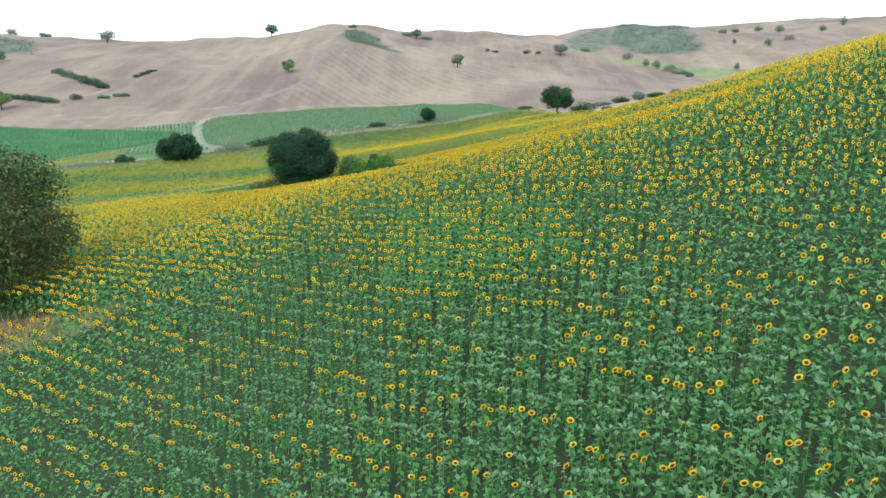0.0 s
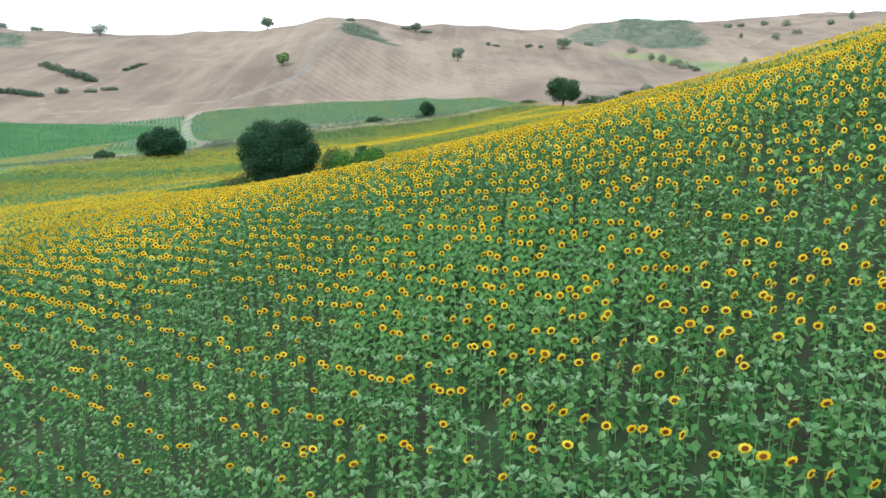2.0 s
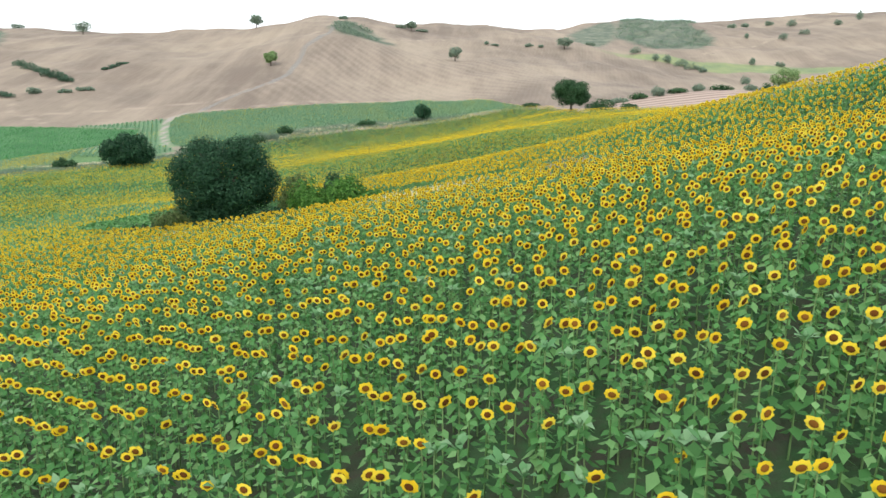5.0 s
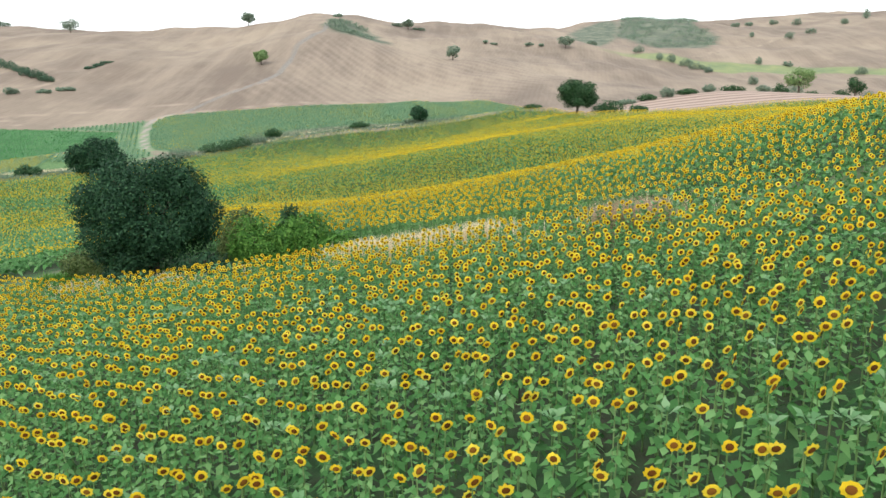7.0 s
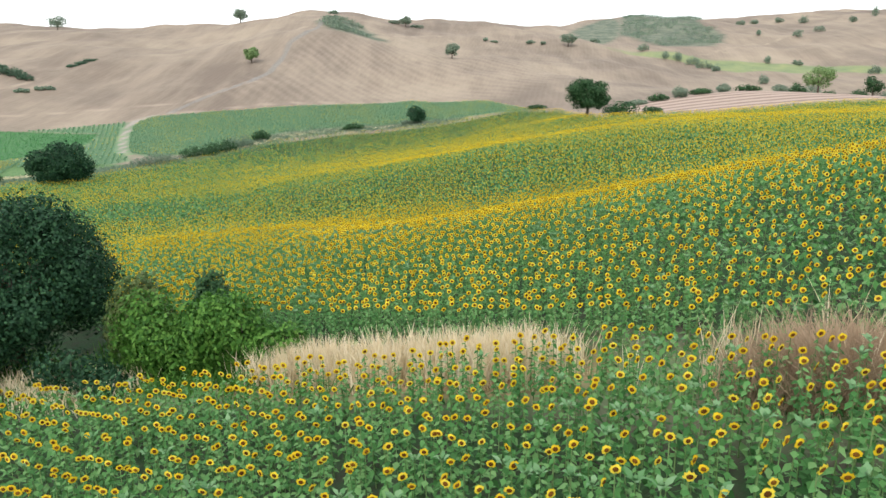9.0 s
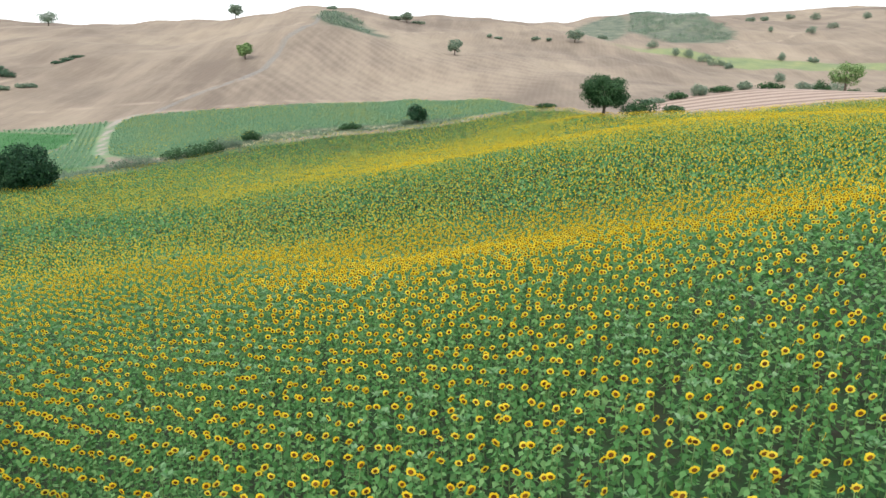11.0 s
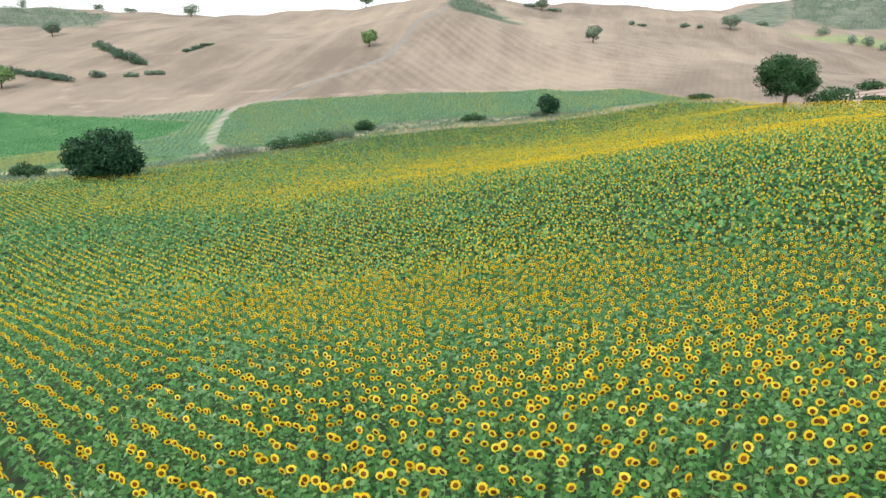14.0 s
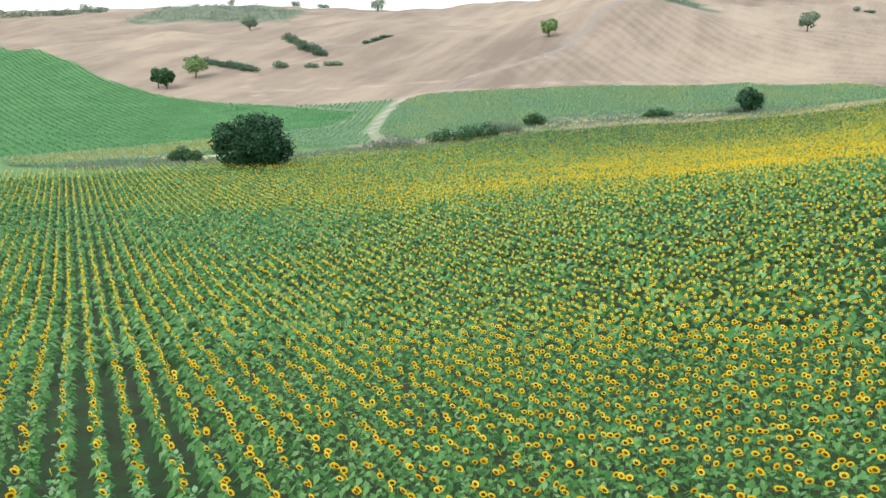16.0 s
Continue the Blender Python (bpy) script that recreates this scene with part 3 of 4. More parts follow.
def build_sunflowers():
    place, d, size, bloom, face, yaw, lean, kind = PLANTS
    r = np.random.RandomState(21)
    # the plants that stand nearest, each on its own
    near = np.where((np.abs(place[:, 0] - 1.2) < 3.6) & (np.abs(place[:, 1] - 30) < 5.2))[0][:290]
    sets = [sunflower_parts(r) for _ in range(3)]
    for count, k in enumerate(near):
        stem, leaf, head, tip = sets[count % 3]
        plant = new("sunflower")
        plant.matrix_world = pose(*place[k], 0, 0, 0) @ Matrix.Diagonal((size[k], size[k], size[k], 1))
        tagged(plant, "tall sunflower with a yellow open head in the field" if bloom[k] else "tall green sunflower with a closed pale bud", "sunflower", "sunflowers in rows")
        part("stem", stem, plant)
        for j in range(15):
            ob = part("leaf", leaf, plant)
            h = 0.26 + 0.072 * j
            ob.matrix_local = pose(0, 0, h, 0, r.uniform(-22, 30), math.degrees(yaw[k] + 2.4 * j)) @ Matrix.Scale(1.15 - 0.03 * j + r.uniform(-0.1, 0.1), 4)
        if bloom[k]:
            # about the stem's top, turned to the morning side
            h = part("flower_head", head["flower_head"], plant)
            h.rotation_euler = (0, 0, face[k])
            part("petals", head["petals"], h, "bright yellow petals")
            part("seed_disc", head["seed_disc"], h, "brown seed disc")
        else:
            part("bud", tip, plant)
    rest = np.ones(len(place), bool)
    rest[near] = False
    for label, name, low, high, detail in (("dense rows of blooming sunflowers close by", "sunflower_field", 0, 8.5, 2), ("wide field of yellow sunflowers in full bloom", "sunflower_field", 8.5, 25, 1),
                                           ("distant yellow and green sunflower rows", "sunflower_field", 25, 1e9, 0)):
        t = np.random.RandomState(31 + detail)
        bodies, buds = ([make(t, detail) for _ in range(6)] for make in (plant_body, bud))
        flowers = [flower(t, detail, grown) for grown in ((1.08, 0.93, 0.92) if detail == 0 else (1.0, 0.86, 0.95)) for _ in range(6)]
        pick = np.where(rest & (d >= low) & (d < high))[0]
        sets = [scatter(bodies, kind[pick], place[pick], yaw[pick], size[pick], lean[pick])]
        small = np.where(place[:, 1] > 90 + 8 * np.sin(kind * 1.7), 12, np.where(place[:, 1] > 48 + 6 * np.sin(kind * 2.1), 6, 0))
        for some, shapes, turn, shift in ((pick[bloom[pick]], flowers, face, small), (pick[~bloom[pick]], buds, yaw, 0 * small)):
            sets.append(scatter(shapes, kind[some] + shift[some], place[some], turn[some], size[some], lean[some]))
        v, f, m = joined(*sets)
        tagged(new(name, mesh_of(name, v, f, SLOTS, m)), label, "sunflower field", kind="stuff")


build_sunflowers()


# ---- trees and shrubs ----
def crown_mesh(name, mat, r, lobes, count, leaf, hang=0.0):
    """A crown of many small leaf blades round uneven lobes (x, y, z, radius, squash)."""
    lobes = np.array(lobes, float)
    share = lobes[:, 3] ** 2
    if len(lobes) > 20:
        share[0] *= 2.6  # the heart of a large crown is leafy too
    pick = r.choice(len(lobes), count, p=share / share.sum())
    d = r.normal(size=(count, 3))
    d /= np.linalg.norm(d, axis=1)[:, None]
    depth = 1 - 0.42 * r.uniform(size=count) ** 1.8
    bumpy = 1 + 0.13 * np.sin(d[:, 0] * 9 + pick) * np.sin(d[:, 1] * 8 + 2 * pick) + 0.08 * np.sin(d[:, 2] * 15 + pick)
    at = lobes[pick, :3] + d * (lobes[pick, 3] * depth * bumpy)[:, None] * np.stack([np.ones(count), np.ones(count), lobes[pick, 4]], 1)
    at[:, 2] = np.maximum(at[:, 2], 0.04)
    normal = d + r.normal(0, 0.38, (count, 3))
    normal /= np.linalg.norm(normal, axis=1)[:, None]
    side = np.cross(normal, r.normal(size=(count, 3)))
    side /= np.linalg.norm(side, axis=1)[:, None]
    tip = np.cross(normal, side)
    tip[:, 2] -= hang
    size = (leaf * r.uniform(0.6, 1.4, count))[:, None]
    v = np.stack([at - tip * size * 0.7, at + side * size * 0.45, at + tip * size * 0.8, at - side * size * 0.45], 1).reshape(-1, 3)
    base = 4 * np.arange(count)[:, None]
    f = np.concatenate([base + (0, 1, 2), base + (0, 2, 3)])
    return mesh_of(name, v, f, [mat])


def trunk_mesh(r, height, fork, reach, girth, limbs):
    p = Pieces()
    lean = r.uniform(-0.06, 0.06, 2) * fork
    v, f = tube([(0, 0, -0.15), (lean[0] * 0.3, lean[1] * 0.3, fork * 0.35), (*lean, fork)], (girth * 1.35, girth, girth * 0.8), 7)
    p.add(v, f)
    for k in range(limbs):
        a = 6.28 * k / limbs + r.uniform(-0.4, 0.4)
        out, up = reach * r.uniform(0.45, 0.8), r.uniform(0.55, 0.85) * (height - fork)
        start = np.array((*lean, fork * r.uniform(0.8, 1.0)))
        mid = start + (out * 0.4 * math.cos(a), out * 0.4 * math.sin(a), up * 0.5)
        end = start + (out * math.cos(a), out * math.sin(a), up)
        v, f = tube([start, mid, end], (girth * 0.55, girth * 0.36, girth * 0.1), 5)
        p.add(v, f)
        twig = mid + (0.3 * out * math.cos(a + 0.9), 0.3 * out * math.sin(a + 0.9), 0.35 * up)
        v, f = tube([mid, twig], (girth * 0.25, girth * 0.08), 4)
        p.add(v, f)
    return mesh_of("trunk", *p.arrays()[:2], [BARK])


def tree(name, label, x, y, height, width, mat, seed, clear=0.25, leaves=1500, leaf=0.3, lobes=11, group="", flat=0.9, clump=(0.30, 0.46)):
    """A tree whose crown begins at the share `clear` of its height."""
    r = np.random.RandomState(seed)
    base = new(name)
    base.location = (x, y, gz(x, y) - 0.05)
    tagged(base, label, "tree", group)
    low = clear * height
    rx, rz = width / 2, (height - low) / 2
    levels = r.permutation(np.linspace(-0.85, 0.9, lobes))
    some = [(0, 0, low + rz, rx * 0.72, rz / rx * 1.05)]
    for k in range(lobes):
        a, e = 2.4 * k + r.uniform(-0.3, 0.3), levels[k]
        w = math.sqrt(1 - e * e)
        s = r.uniform(*clump)
        some.append((rx * (1 - s) * w * math.cos(a), rx * (1 - s) * w * math.sin(a), low + rz + rz * (1 - s * 0.9) * e, rx * s, min(1.1, flat * rz / rx * 1.15)))
    part("trunk", trunk_mesh(r, height, max(low * 1.15, 0.28 * height), rx, 0.035 * height + 0.03, 5), base)
    part("crown", crown_mesh("crown", mat, r, some, leaves, leaf), base)
    return base


def bush(label, x, y, height, length, depth, mat, seed, turn=0.0, leaves=900, leaf=0.2, group="", hang=0.0):
    """A shrub of several stems, leafy to the ground."""
    r = np.random.RandomState(seed)
    base = new("bush")
    base.location, base.rotation_euler = (x, y, gz(x, y) - 0.06), (0, 0, turn)
    tagged(base, label, "bush", group)
    some, p = [], Pieces()
    count = max(3, int(length / max(depth, 0.5) * 3))
    for k in range(count):
        s = (k + 0.5) / count - 0.5
        rad = depth * r.uniform(0.34, 0.52)
        h = height * r.uniform(0.62, 1.0) * (1 - 1.1 * s * s)
        some.append((s * length * 0.86, r.uniform(-0.15, 0.15) * depth, h * 0.52, rad, max(0.5, 0.52 * h / rad)))
        v, f = tube([(s * length * 0.6, 0, -0.1), (s * length * 0.8, 0.05, h * 0.45), (s * length * 0.86, 0, h * 0.8)], (0.05, 0.035, 0.012), 4)
        p.add(v, f)
    part("stem", mesh_of("stem", *p.arrays()[:2], [BARK]), base)
    part("crown", crown_mesh("crown", mat, r, some, leaves, leaf, hang), base)
    return base


# beside the near field
tree("tree", "dense dark green round tree on the grassy field margin", -16.3, 81.8, 7.5, 8.5, DARK_LEAF, 101, 0.04, 62000, 0.098, 70, clump=(0.16, 0.31))
tree("tree", "olive green broad tree at the sunflower field's edge", -24.0, 35.3, 9.3, 10.4, OLIVE_LEAF, 102, 0.02, 34000, 0.12, 60, clump=(0.17, 0.34))
tree("tree", "dark green wide rounded tree standing beside the valley path", -70.5, 189.5, 8.4, 12.4, DARK_LEAF, 103, -0.06, 15000, 0.28, 50, flat=1.05, clump=(0.18, 0.32))
tree("tree", "tall dark green spreading tree with a bare trunk", 34.5, 218.4, 9.6, 11.0, MID_LEAF, 104, 0.2, 16000, 0.22, 36, clump=(0.24, 0.36))
for k, (x, y, h, l, d, mat, label) in enumerate((
        (-9.2, 78.6, 3.1, 4.2, 2.6, FRESH_LEAF, "loose fresh green shrub on the field margin"), (-6.2, 76.9, 3.0, 3.4, 2.2, FRESH_LEAF, "loose fresh green shrub on the field margin"),
        (-8.0, 80.0, 3.9, 1.4, 1.2, MID_LEAF, "dark upright shrub on the field margin"), (-10.6, 80.3, 3.8, 2.6, 1.8, OLIVE_LEAF, "thin olive shrub beside the dark tree"),
        # low DARK_LEAF shrubs added as undergrowth and to deepen the shade beneath the tree
        (-11.4, 77.3, 1.7, 4.6, 1.8, DARK_LEAF, "low dark shrub standing for undergrowth and shade under the dark tree"), (-16.0, 78.4, 1.5, 4.4, 1.6, DARK_LEAF, "low dark shrub standing for undergrowth and shade under the dark tree"), (-20.6, 84.2, 2.2, 5.6, 2.4, OLIVE_LEAF, "low olive shrubs beside the dark tree"),
        (-4.4, 76.0, 1.9, 1.8, 1.4, FRESH_LEAF, "small fresh green shrub in dry grass"))):
    bush(label, x, y, h, l, d, mat, 120 + k, radians(150), 7000 if h > 2 else 2500, 0.105, "shrubs on the margin", 0.25)

# along the valley path
for k, (x, y, h, l, d) in enumerate(((-67.5, 227, 3.4, 10.5, 4.0), (-61.0, 240.5, 3.6, 9.0, 4.4), (-57.5, 248, 4.2, 9.0, 4.6), (-55.0, 256, 3.8, 8.0, 4.2), (-51.5, 267, 3.2, 4.6, 3.4),
                                     (-26.5, 286.8, 2.4, 7.0, 3.2), (-9.0, 293.0, 2.2, 4.6, 2.8), (-86.5, 192, 2.6, 4.6, 3.0))):
    bush("dark grey-green bramble bush by the valley path", x, y, h, l, d, MID_LEAF if k % 3 else HAZY_LEAF, 140 + k, radians(32), 1500, 0.26, "bushes by the path")
tree("tree", "dark green round tree on the valley path", -6.2, 293.8, 6.0, 7.4, DARK_LEAF, 150, 0.05, 1800, 0.4, 12)
bush("dark green clipped round bush at the ploughed strip", 43.8, 225.5, 4.3, 6.4, 5.0, MID_LEAF, 151, 0, 1600, 0.3, "bushes by the ploughed strip")
bush("dark green small bush at the field's end", 53.6, 232.0, 2.4, 4.2, 3.0, MID_LEAF, 152, 0, 900, 0.28, "bushes by the ploughed strip")
bush("low dark bush under the hill", 32.4, 284.0, 1.8, 6.0, 3.0, MID_LEAF, 153, 0, 700, 0.3, "bushes by the ploughed strip")
for k, (x, y, h, l) in enumerate(((58, 262, 1.8, 8), (66, 268, 2.4, 7), (74, 273, 3.8, 5), (82, 279, 2.2, 8), (92, 286, 3.0, 5), (103, 292, 2.2, 12), (117, 300, 3.0, 7), (126, 306, 4.6, 8), (134, 312, 5.2, 11), (144, 318, 4.0, 8), (136, 328, 5.0, 8), (165, 335, 4.6, 10), (182, 345, 3.6, 9))):
    bush("green hedge bush beyond the ploughed strip", x, y, h, l, 3.4, MID_LEAF if k % 2 else HAZY_LEAF, 160 + k, radians(30), 700, 0.36, "hedge beyond the ploughed strip")
tree("tree", "pale yellow-green rounded tree by the hedge", 123.5, 288, 8.8, 10.6, PALE_LEAF, 180, 0.14, 2200, 0.4, 12)
tree("tree", "dark green tree by the far meadow", 176, 345, 9.0, 9.0, MID_LEAF, 181, 0.1, 1200, 0.5, 10)

# on the stubble hills; HAZY_LEAF carries the haze of distance in its colour
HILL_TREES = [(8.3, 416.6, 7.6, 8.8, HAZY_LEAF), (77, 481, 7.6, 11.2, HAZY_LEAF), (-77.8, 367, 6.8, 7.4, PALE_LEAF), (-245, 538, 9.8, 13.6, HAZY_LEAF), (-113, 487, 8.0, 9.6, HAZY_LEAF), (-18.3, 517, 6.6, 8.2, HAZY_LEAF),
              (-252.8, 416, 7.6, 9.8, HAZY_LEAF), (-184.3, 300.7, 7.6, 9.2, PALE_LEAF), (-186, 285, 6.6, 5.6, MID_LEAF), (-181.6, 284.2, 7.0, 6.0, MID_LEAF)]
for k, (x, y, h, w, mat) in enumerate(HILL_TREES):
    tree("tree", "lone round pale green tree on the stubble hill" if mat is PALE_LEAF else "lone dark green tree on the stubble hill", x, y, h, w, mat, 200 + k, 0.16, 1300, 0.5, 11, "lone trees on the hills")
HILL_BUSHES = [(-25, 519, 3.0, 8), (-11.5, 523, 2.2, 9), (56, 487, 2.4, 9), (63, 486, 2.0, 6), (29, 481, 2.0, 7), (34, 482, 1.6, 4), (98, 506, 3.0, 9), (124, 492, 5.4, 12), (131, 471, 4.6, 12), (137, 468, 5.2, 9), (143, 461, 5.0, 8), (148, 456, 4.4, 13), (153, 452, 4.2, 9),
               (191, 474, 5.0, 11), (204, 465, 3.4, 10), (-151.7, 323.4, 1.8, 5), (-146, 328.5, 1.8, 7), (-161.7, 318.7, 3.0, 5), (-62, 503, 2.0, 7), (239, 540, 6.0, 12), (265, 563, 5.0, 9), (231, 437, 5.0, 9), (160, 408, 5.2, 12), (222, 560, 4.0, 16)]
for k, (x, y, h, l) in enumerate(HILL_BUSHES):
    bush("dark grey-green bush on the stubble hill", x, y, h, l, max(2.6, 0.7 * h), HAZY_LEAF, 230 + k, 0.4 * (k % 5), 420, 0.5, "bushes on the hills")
# hedged gullies of the western hill
for k, (ax, ay, bx, by, h) in enumerate(((-215, 330, -187, 317.5, 2.8), (-187, 317.5, -167, 311, 3.0), (-198, 371, -171, 346.5, 3.4), (-172, 346, -158, 342, 4.2), (-155, 366, -149, 378, 0.9))):
    for j in range(3):
        t = (j + 0.5) / 3
        bush("dense dark bush in the hedged gully", ax + t * (bx - ax), ay + t * (by - ay), h * (1, 1.15, 0.9)[j], 0.46 * math.hypot(bx - ax, by - ay), 3.6, GULLY_LEAF, 270 + 4 * k + j, math.atan2(by - ay, bx - ax), 700, 0.36, "hedged gullies")
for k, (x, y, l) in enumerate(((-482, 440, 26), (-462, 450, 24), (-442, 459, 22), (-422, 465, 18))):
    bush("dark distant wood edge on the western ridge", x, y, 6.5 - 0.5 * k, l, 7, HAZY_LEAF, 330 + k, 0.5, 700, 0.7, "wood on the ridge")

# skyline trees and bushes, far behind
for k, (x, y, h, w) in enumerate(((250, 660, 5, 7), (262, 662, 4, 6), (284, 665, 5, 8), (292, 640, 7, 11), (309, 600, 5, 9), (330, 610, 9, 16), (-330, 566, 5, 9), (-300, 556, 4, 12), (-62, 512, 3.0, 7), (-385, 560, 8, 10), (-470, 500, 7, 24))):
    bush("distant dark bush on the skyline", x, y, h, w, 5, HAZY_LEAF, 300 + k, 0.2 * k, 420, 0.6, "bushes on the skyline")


# ---- dry grass, dead brush, weeds and crops ----
def blades(name, label, category, places, r, mat, height, width, per, spread_out, lean=0.35):
    """Upright blades in tufts; one object, as nobody could count them."""
    n = len(places)
    at = np.repeat(places, per, 0)
    at[:, :2] += r.normal(0, spread_out, (n * per, 2))
    at[:, 2] = ground_z(at[:, 0], at[:, 1]) - 0.03
    h = height * r.uniform(0.55, 1.15, n * per)[:, None]
    a = r.uniform(0, 6.28, n * per)
    side = np.stack([np.cos(a), np.sin(a), 0 * a], 1) * width * r.uniform(0.6, 1.4, n * per)[:, None]
    tilt = np.concatenate([r.normal(0, lean, (n * per, 2)), np.ones((n * per, 1))], 1)
    mid = at + tilt * h * 0.55
    tip = at + tilt * h * (1, 1, 0.95) + np.concatenate([r.normal(0, 0.08, (n * per, 2)), np.zeros((n * per, 1))], 1) * h
    v = np.stack([at - side, at + side, mid + side * 0.9, mid - side * 0.9, tip], 1).reshape(-1, 3)
    b = 5 * np.arange(n * per)[:, None]
    f = np.concatenate([b + (0, 1, 2), b + (0, 2, 3), b + (3, 2, 4)])
    tagged(new(name, mesh_of(name, v, f, [mat])), label, category, kind="stuff")


def strewn(r, line, count, width):
    """Places strewn along a line."""
    out = []
    lengths = [math.hypot(b[0] - a[0], b[1] - a[1]) for a, b in zip(line, line[1:])]
    for (a, b), l in zip(zip(line, line[1:]), lengths):
        k = int(count * l / sum(lengths))
        t = r.uniform(0, 1, (k, 1))
        out.append(np.array(a) + t * (np.array(b) - a) + r.normal(0, width, (k, 2)))
    xy = np.concatenate(out)
    return np.concatenate([xy, np.zeros((len(xy), 1))], 1)


RR = np.random.RandomState(77)
blades("dry_grass", "tall pale straw grass on the strip between fields", "dry grass", strewn(RR, [(-5.0, 75.6), (-1, 73.8), (3.0, 71.8)], 420, 0.42), RR, STRAW, 1.2, 0.014, 18, 0.18, 0.2)
blades("dry_grass", "bleached dry grass below the dark tree", "dry grass", strewn(RR, [(-10, 77.0), (-14, 78.2), (-21, 80.5)], 200, 0.8), RR, STRAW, 0.8, 0.02, 9, 0.2, 0.3)
blades("dry_grass", "thin pale grass among the sunflowers", "dry grass", strewn(RR, [(5.4, 69.6), (10, 67.6)], 18, 0.7), RR, STRAW, 1.35, 0.011, 12, 0.14, 0.18)
blades("dead_brush", "brown withered brush mound among the sunflowers", "dead brush", np.concatenate([strewn(RR, [(6.3, 68.1), (8.4, 67.3)], 170, 0.3), strewn(RR, [(6.9, 67.8), (7.9, 67.5)], 260, 0.32)]), RR, DEAD_TWIG, 1.3, 0.008, 14, 0.28, 0.42)
blades("dry_grass", "short brown dry grass on the bare patch", "dry grass", strewn(RR, [(-17.8, 30.4), (-22, 31.2), (-26, 30)], 500, 0.7), RR, STRAW_BROWN, 0.45, 0.018, 9, 0.25, 0.5)
blades("weeds", "green weeds on the margin under the shrubs", "weeds", strewn(RR, [(-4, 75.4), (-10, 78.2), (-17, 80.8), (-25, 86)], 700, 1.4), RR, FRESH_LEAF, 0.6, 0.03, 8, 0.25, 0.5)
blades("weeds", "green weeds at the foot of the olive tree", "weeds", strewn(RR, [(-18, 34), (-25, 34), (-30, 37)], 400, 1.6), RR, OLIVE_LEAF, 0.7, 0.03, 8, 0.3, 0.5)
blades("dry_grass", "pale dry grass along the valley path", "dry grass", strewn(RR, FOOTPATH[4:8], 190, 0.6), RR, STRAW, 0.7, 0.05, 5, 0.4, 0.4)
blades("weeds", "rough green weeds along the valley path", "weeds", strewn(RR, FOOTPATH, 1800, 2.6), RR, HAZY_LEAF, 0.8, 0.08, 5, 0.5, 0.5)
blades("dry_grass", "pale dry grass on the corner below the round tree", "dry grass", strewn(RR, [(-104, 184), (-92, 196), (-84, 205)], 240, 1.2), RR, STRAW, 0.6, 0.06, 5, 0.5, 0.4)


def tuft(r, height, width):
    p = Pieces()
    for k in range(5):
        a = 1.26 * k + r.uniform(-0.3, 0.3)
        c, s, w = math.cos(a), math.sin(a), width * r.uniform(0.7, 1.2)
        p.add([(0, 0, 0), (c * w - s * 0.12, s * w + c * 0.12, height * 0.7), (c * w + s * 0.12, s * w - c * 0.12, height * 0.7), (c * w * 1.2, s * w * 1.2, height * r.uniform(0.6, 1.0))], [(0, 2, 1), (1, 2, 3)])
    return p.arrays()


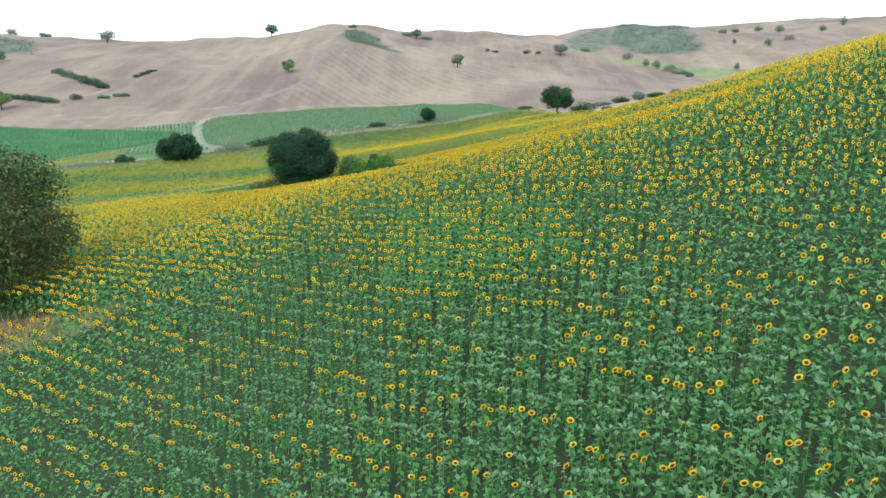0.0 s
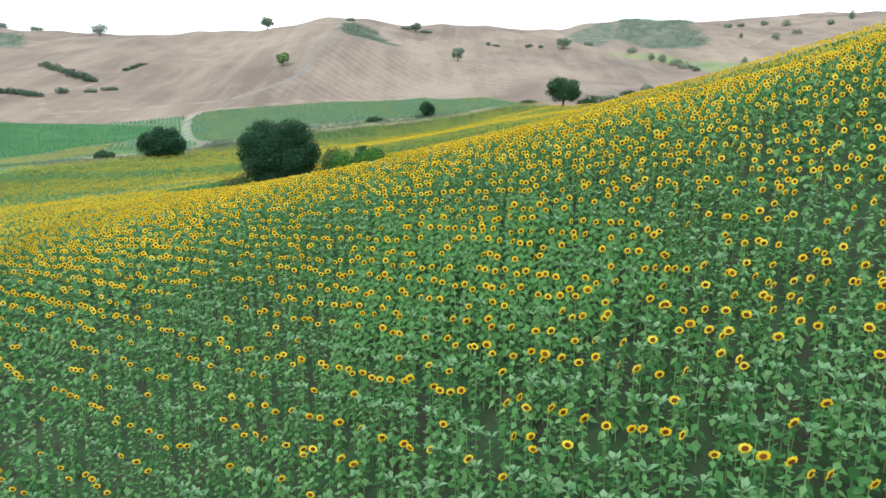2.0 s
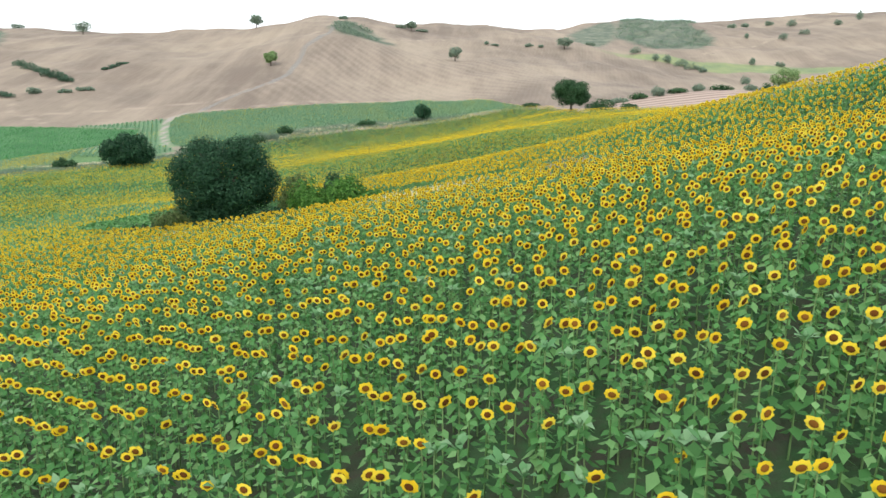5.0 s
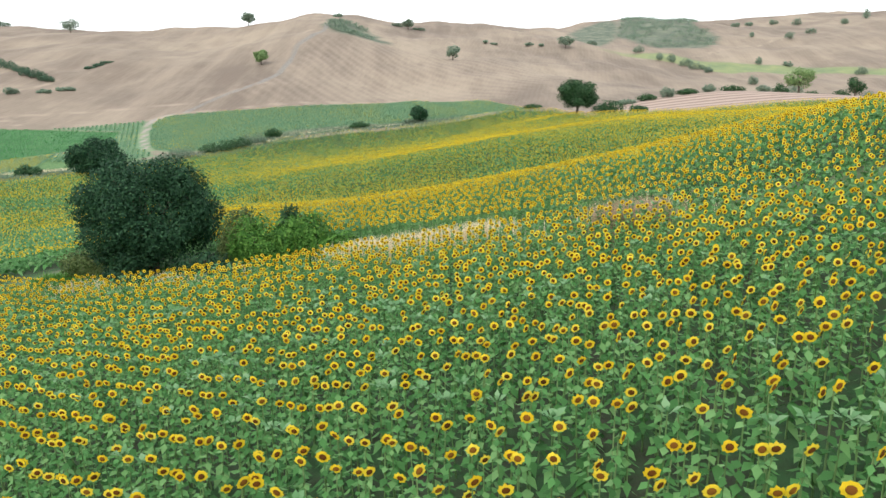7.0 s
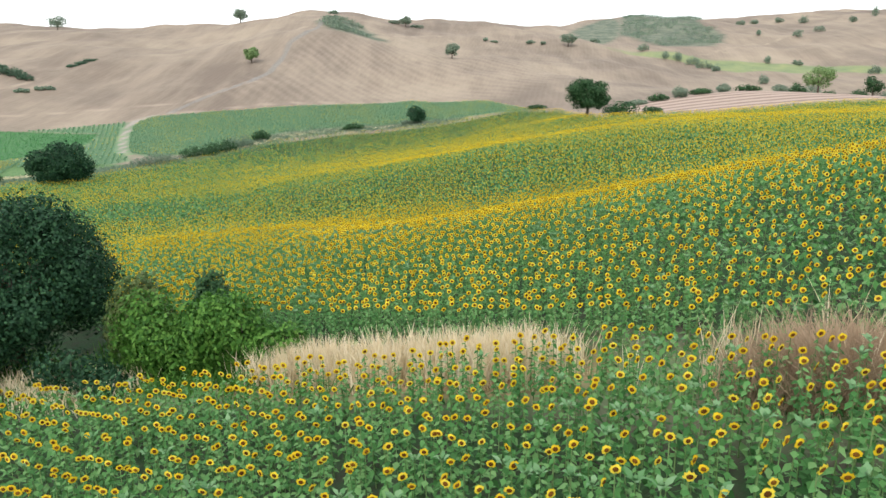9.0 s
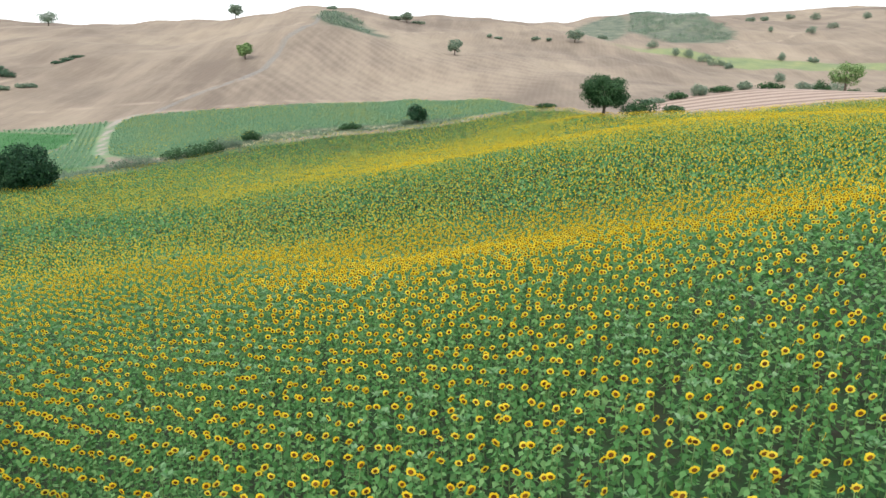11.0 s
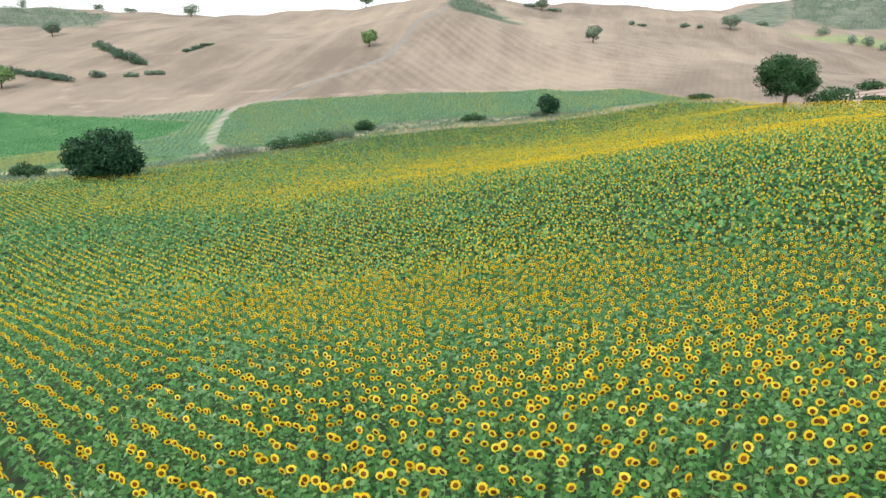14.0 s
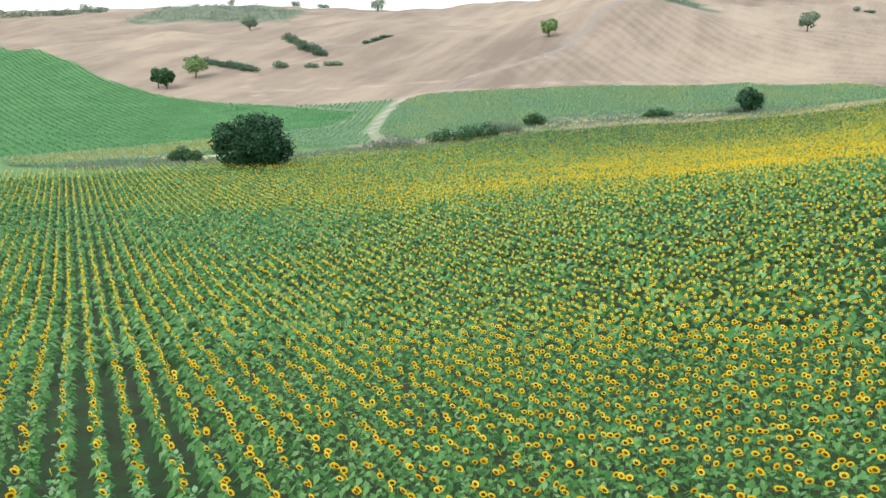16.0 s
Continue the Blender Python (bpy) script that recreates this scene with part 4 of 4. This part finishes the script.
def crop(label, ring, box, turn, row, step, height, width, mat, seed, flowers=0.0):
    """Crop rows over a field."""
    r = np.random.RandomState(seed)
    x0, x1, y0, y1 = box
    reach = math.hypot(x1 - x0, y1 - y0)
    c, s = np.meshgrid(np.arange(-reach / 2, reach / 2, row), np.arange(-reach / 2, reach / 2, step), indexing="ij")
    c, s = c.ravel() + r.normal(0, 0.08, c.size), s.ravel() + r.uniform(-0.4, 0.4, s.size) * step
    x = (x0 + x1) / 2 + c * math.cos(turn) - s * math.sin(turn)
    y = (y0 + y1) / 2 + c * math.sin(turn) + s * math.cos(turn)
    keep = (inside(x, y, ring) > 0.5) & (along(x, y, TRACK) > 1.7)
    x, y = x[keep], y[keep]
    n = len(x)
    place = np.stack([x, y, ground_z(x, y) - 0.02], 1)
    shapes = [tuft(r, height, width) for _ in range(5)]
    sets = [scatter(shapes, r.randint(0, 5, n), place, r.uniform(0, 6.28, n), 1 + r.normal(0, 0.12, n))]
    if flowers:
        some = np.where(r.uniform(size=n) < flowers * (1 + patchy(x, y, 30, 9)))[0]
        heads = [flower(r, 0) for _ in range(3)]
        lowered = place[some] - (0, 0, 1.35 - height)
        sets.append(scatter(heads, r.randint(0, 3, len(some)), lowered, r.normal(0.1, 0.3, len(some)), np.ones(len(some))))
    v, f, m = joined(*sets)
    tagged(new("crop_field", mesh_of("crop_field", v, f, [mat, STEM, PETAL, DISC], m)), label, "crop field", kind="stuff")


crop("bright green crop in rows on the valley slope", GREEN_CROP, (-330, -93, 150, 345), radians(63), 1.75, 1.5, 0.6, 0.6, CROP_LEAF, 401)
crop("young green sunflower rows below the stubble hill", YOUNG_FIELD, (-90, 34, 246, 332), radians(52), 0.9, 0.75, 0.7, 0.42, YOUNG_LEAF, 402, 0.45)
crop("young green sunflower rows beside the dirt track", YOUNG_FIELD_WEST, (-128, -68, 220, 280), radians(20), 1.4, 0.7, 0.7, 0.45, YOUNG_LEAF, 403, 0.12)
crop("narrow strip of yellow sunflowers beyond the valley path", FAR_STRIP, (-116, -90, 172, 238), radians(-10), 0.9, 0.5, 0.6, 0.4, YOUNG_LEAF, 404, 0.6)


def scrub(label, ring, count, seed):
    """Low thorny scrub over a hillside, its leaf colour paled for distance haze."""
    r = np.random.RandomState(seed)
    xs, ys = [p[0] for p in ring], [p[1] for p in ring]
    x, y = r.uniform(min(xs), max(xs), count * 3), r.uniform(min(ys), max(ys), count * 3)
    keep = (inside(x, y, ring) > 1) & (patchy(x, y, 40, seed) > -0.3)
    x, y = x[keep], y[keep]
    n = len(x)
    place = np.stack([x, y, ground_z(x, y) - 0.1], 1)
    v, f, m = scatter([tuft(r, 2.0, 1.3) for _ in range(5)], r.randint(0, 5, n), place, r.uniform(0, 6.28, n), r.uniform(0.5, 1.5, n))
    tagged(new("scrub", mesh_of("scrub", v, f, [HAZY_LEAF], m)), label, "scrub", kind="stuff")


scrub("grey-green thorny scrub on the far hill", SCRUB_HILL, 1500, 501)
scrub("grey-green thorny scrub on the hill crest", SCRUB_CREST, 260, 502)
scrub("grey-green thorny scrub on the western hilltop", SCRUB_WEST, 700, 503)
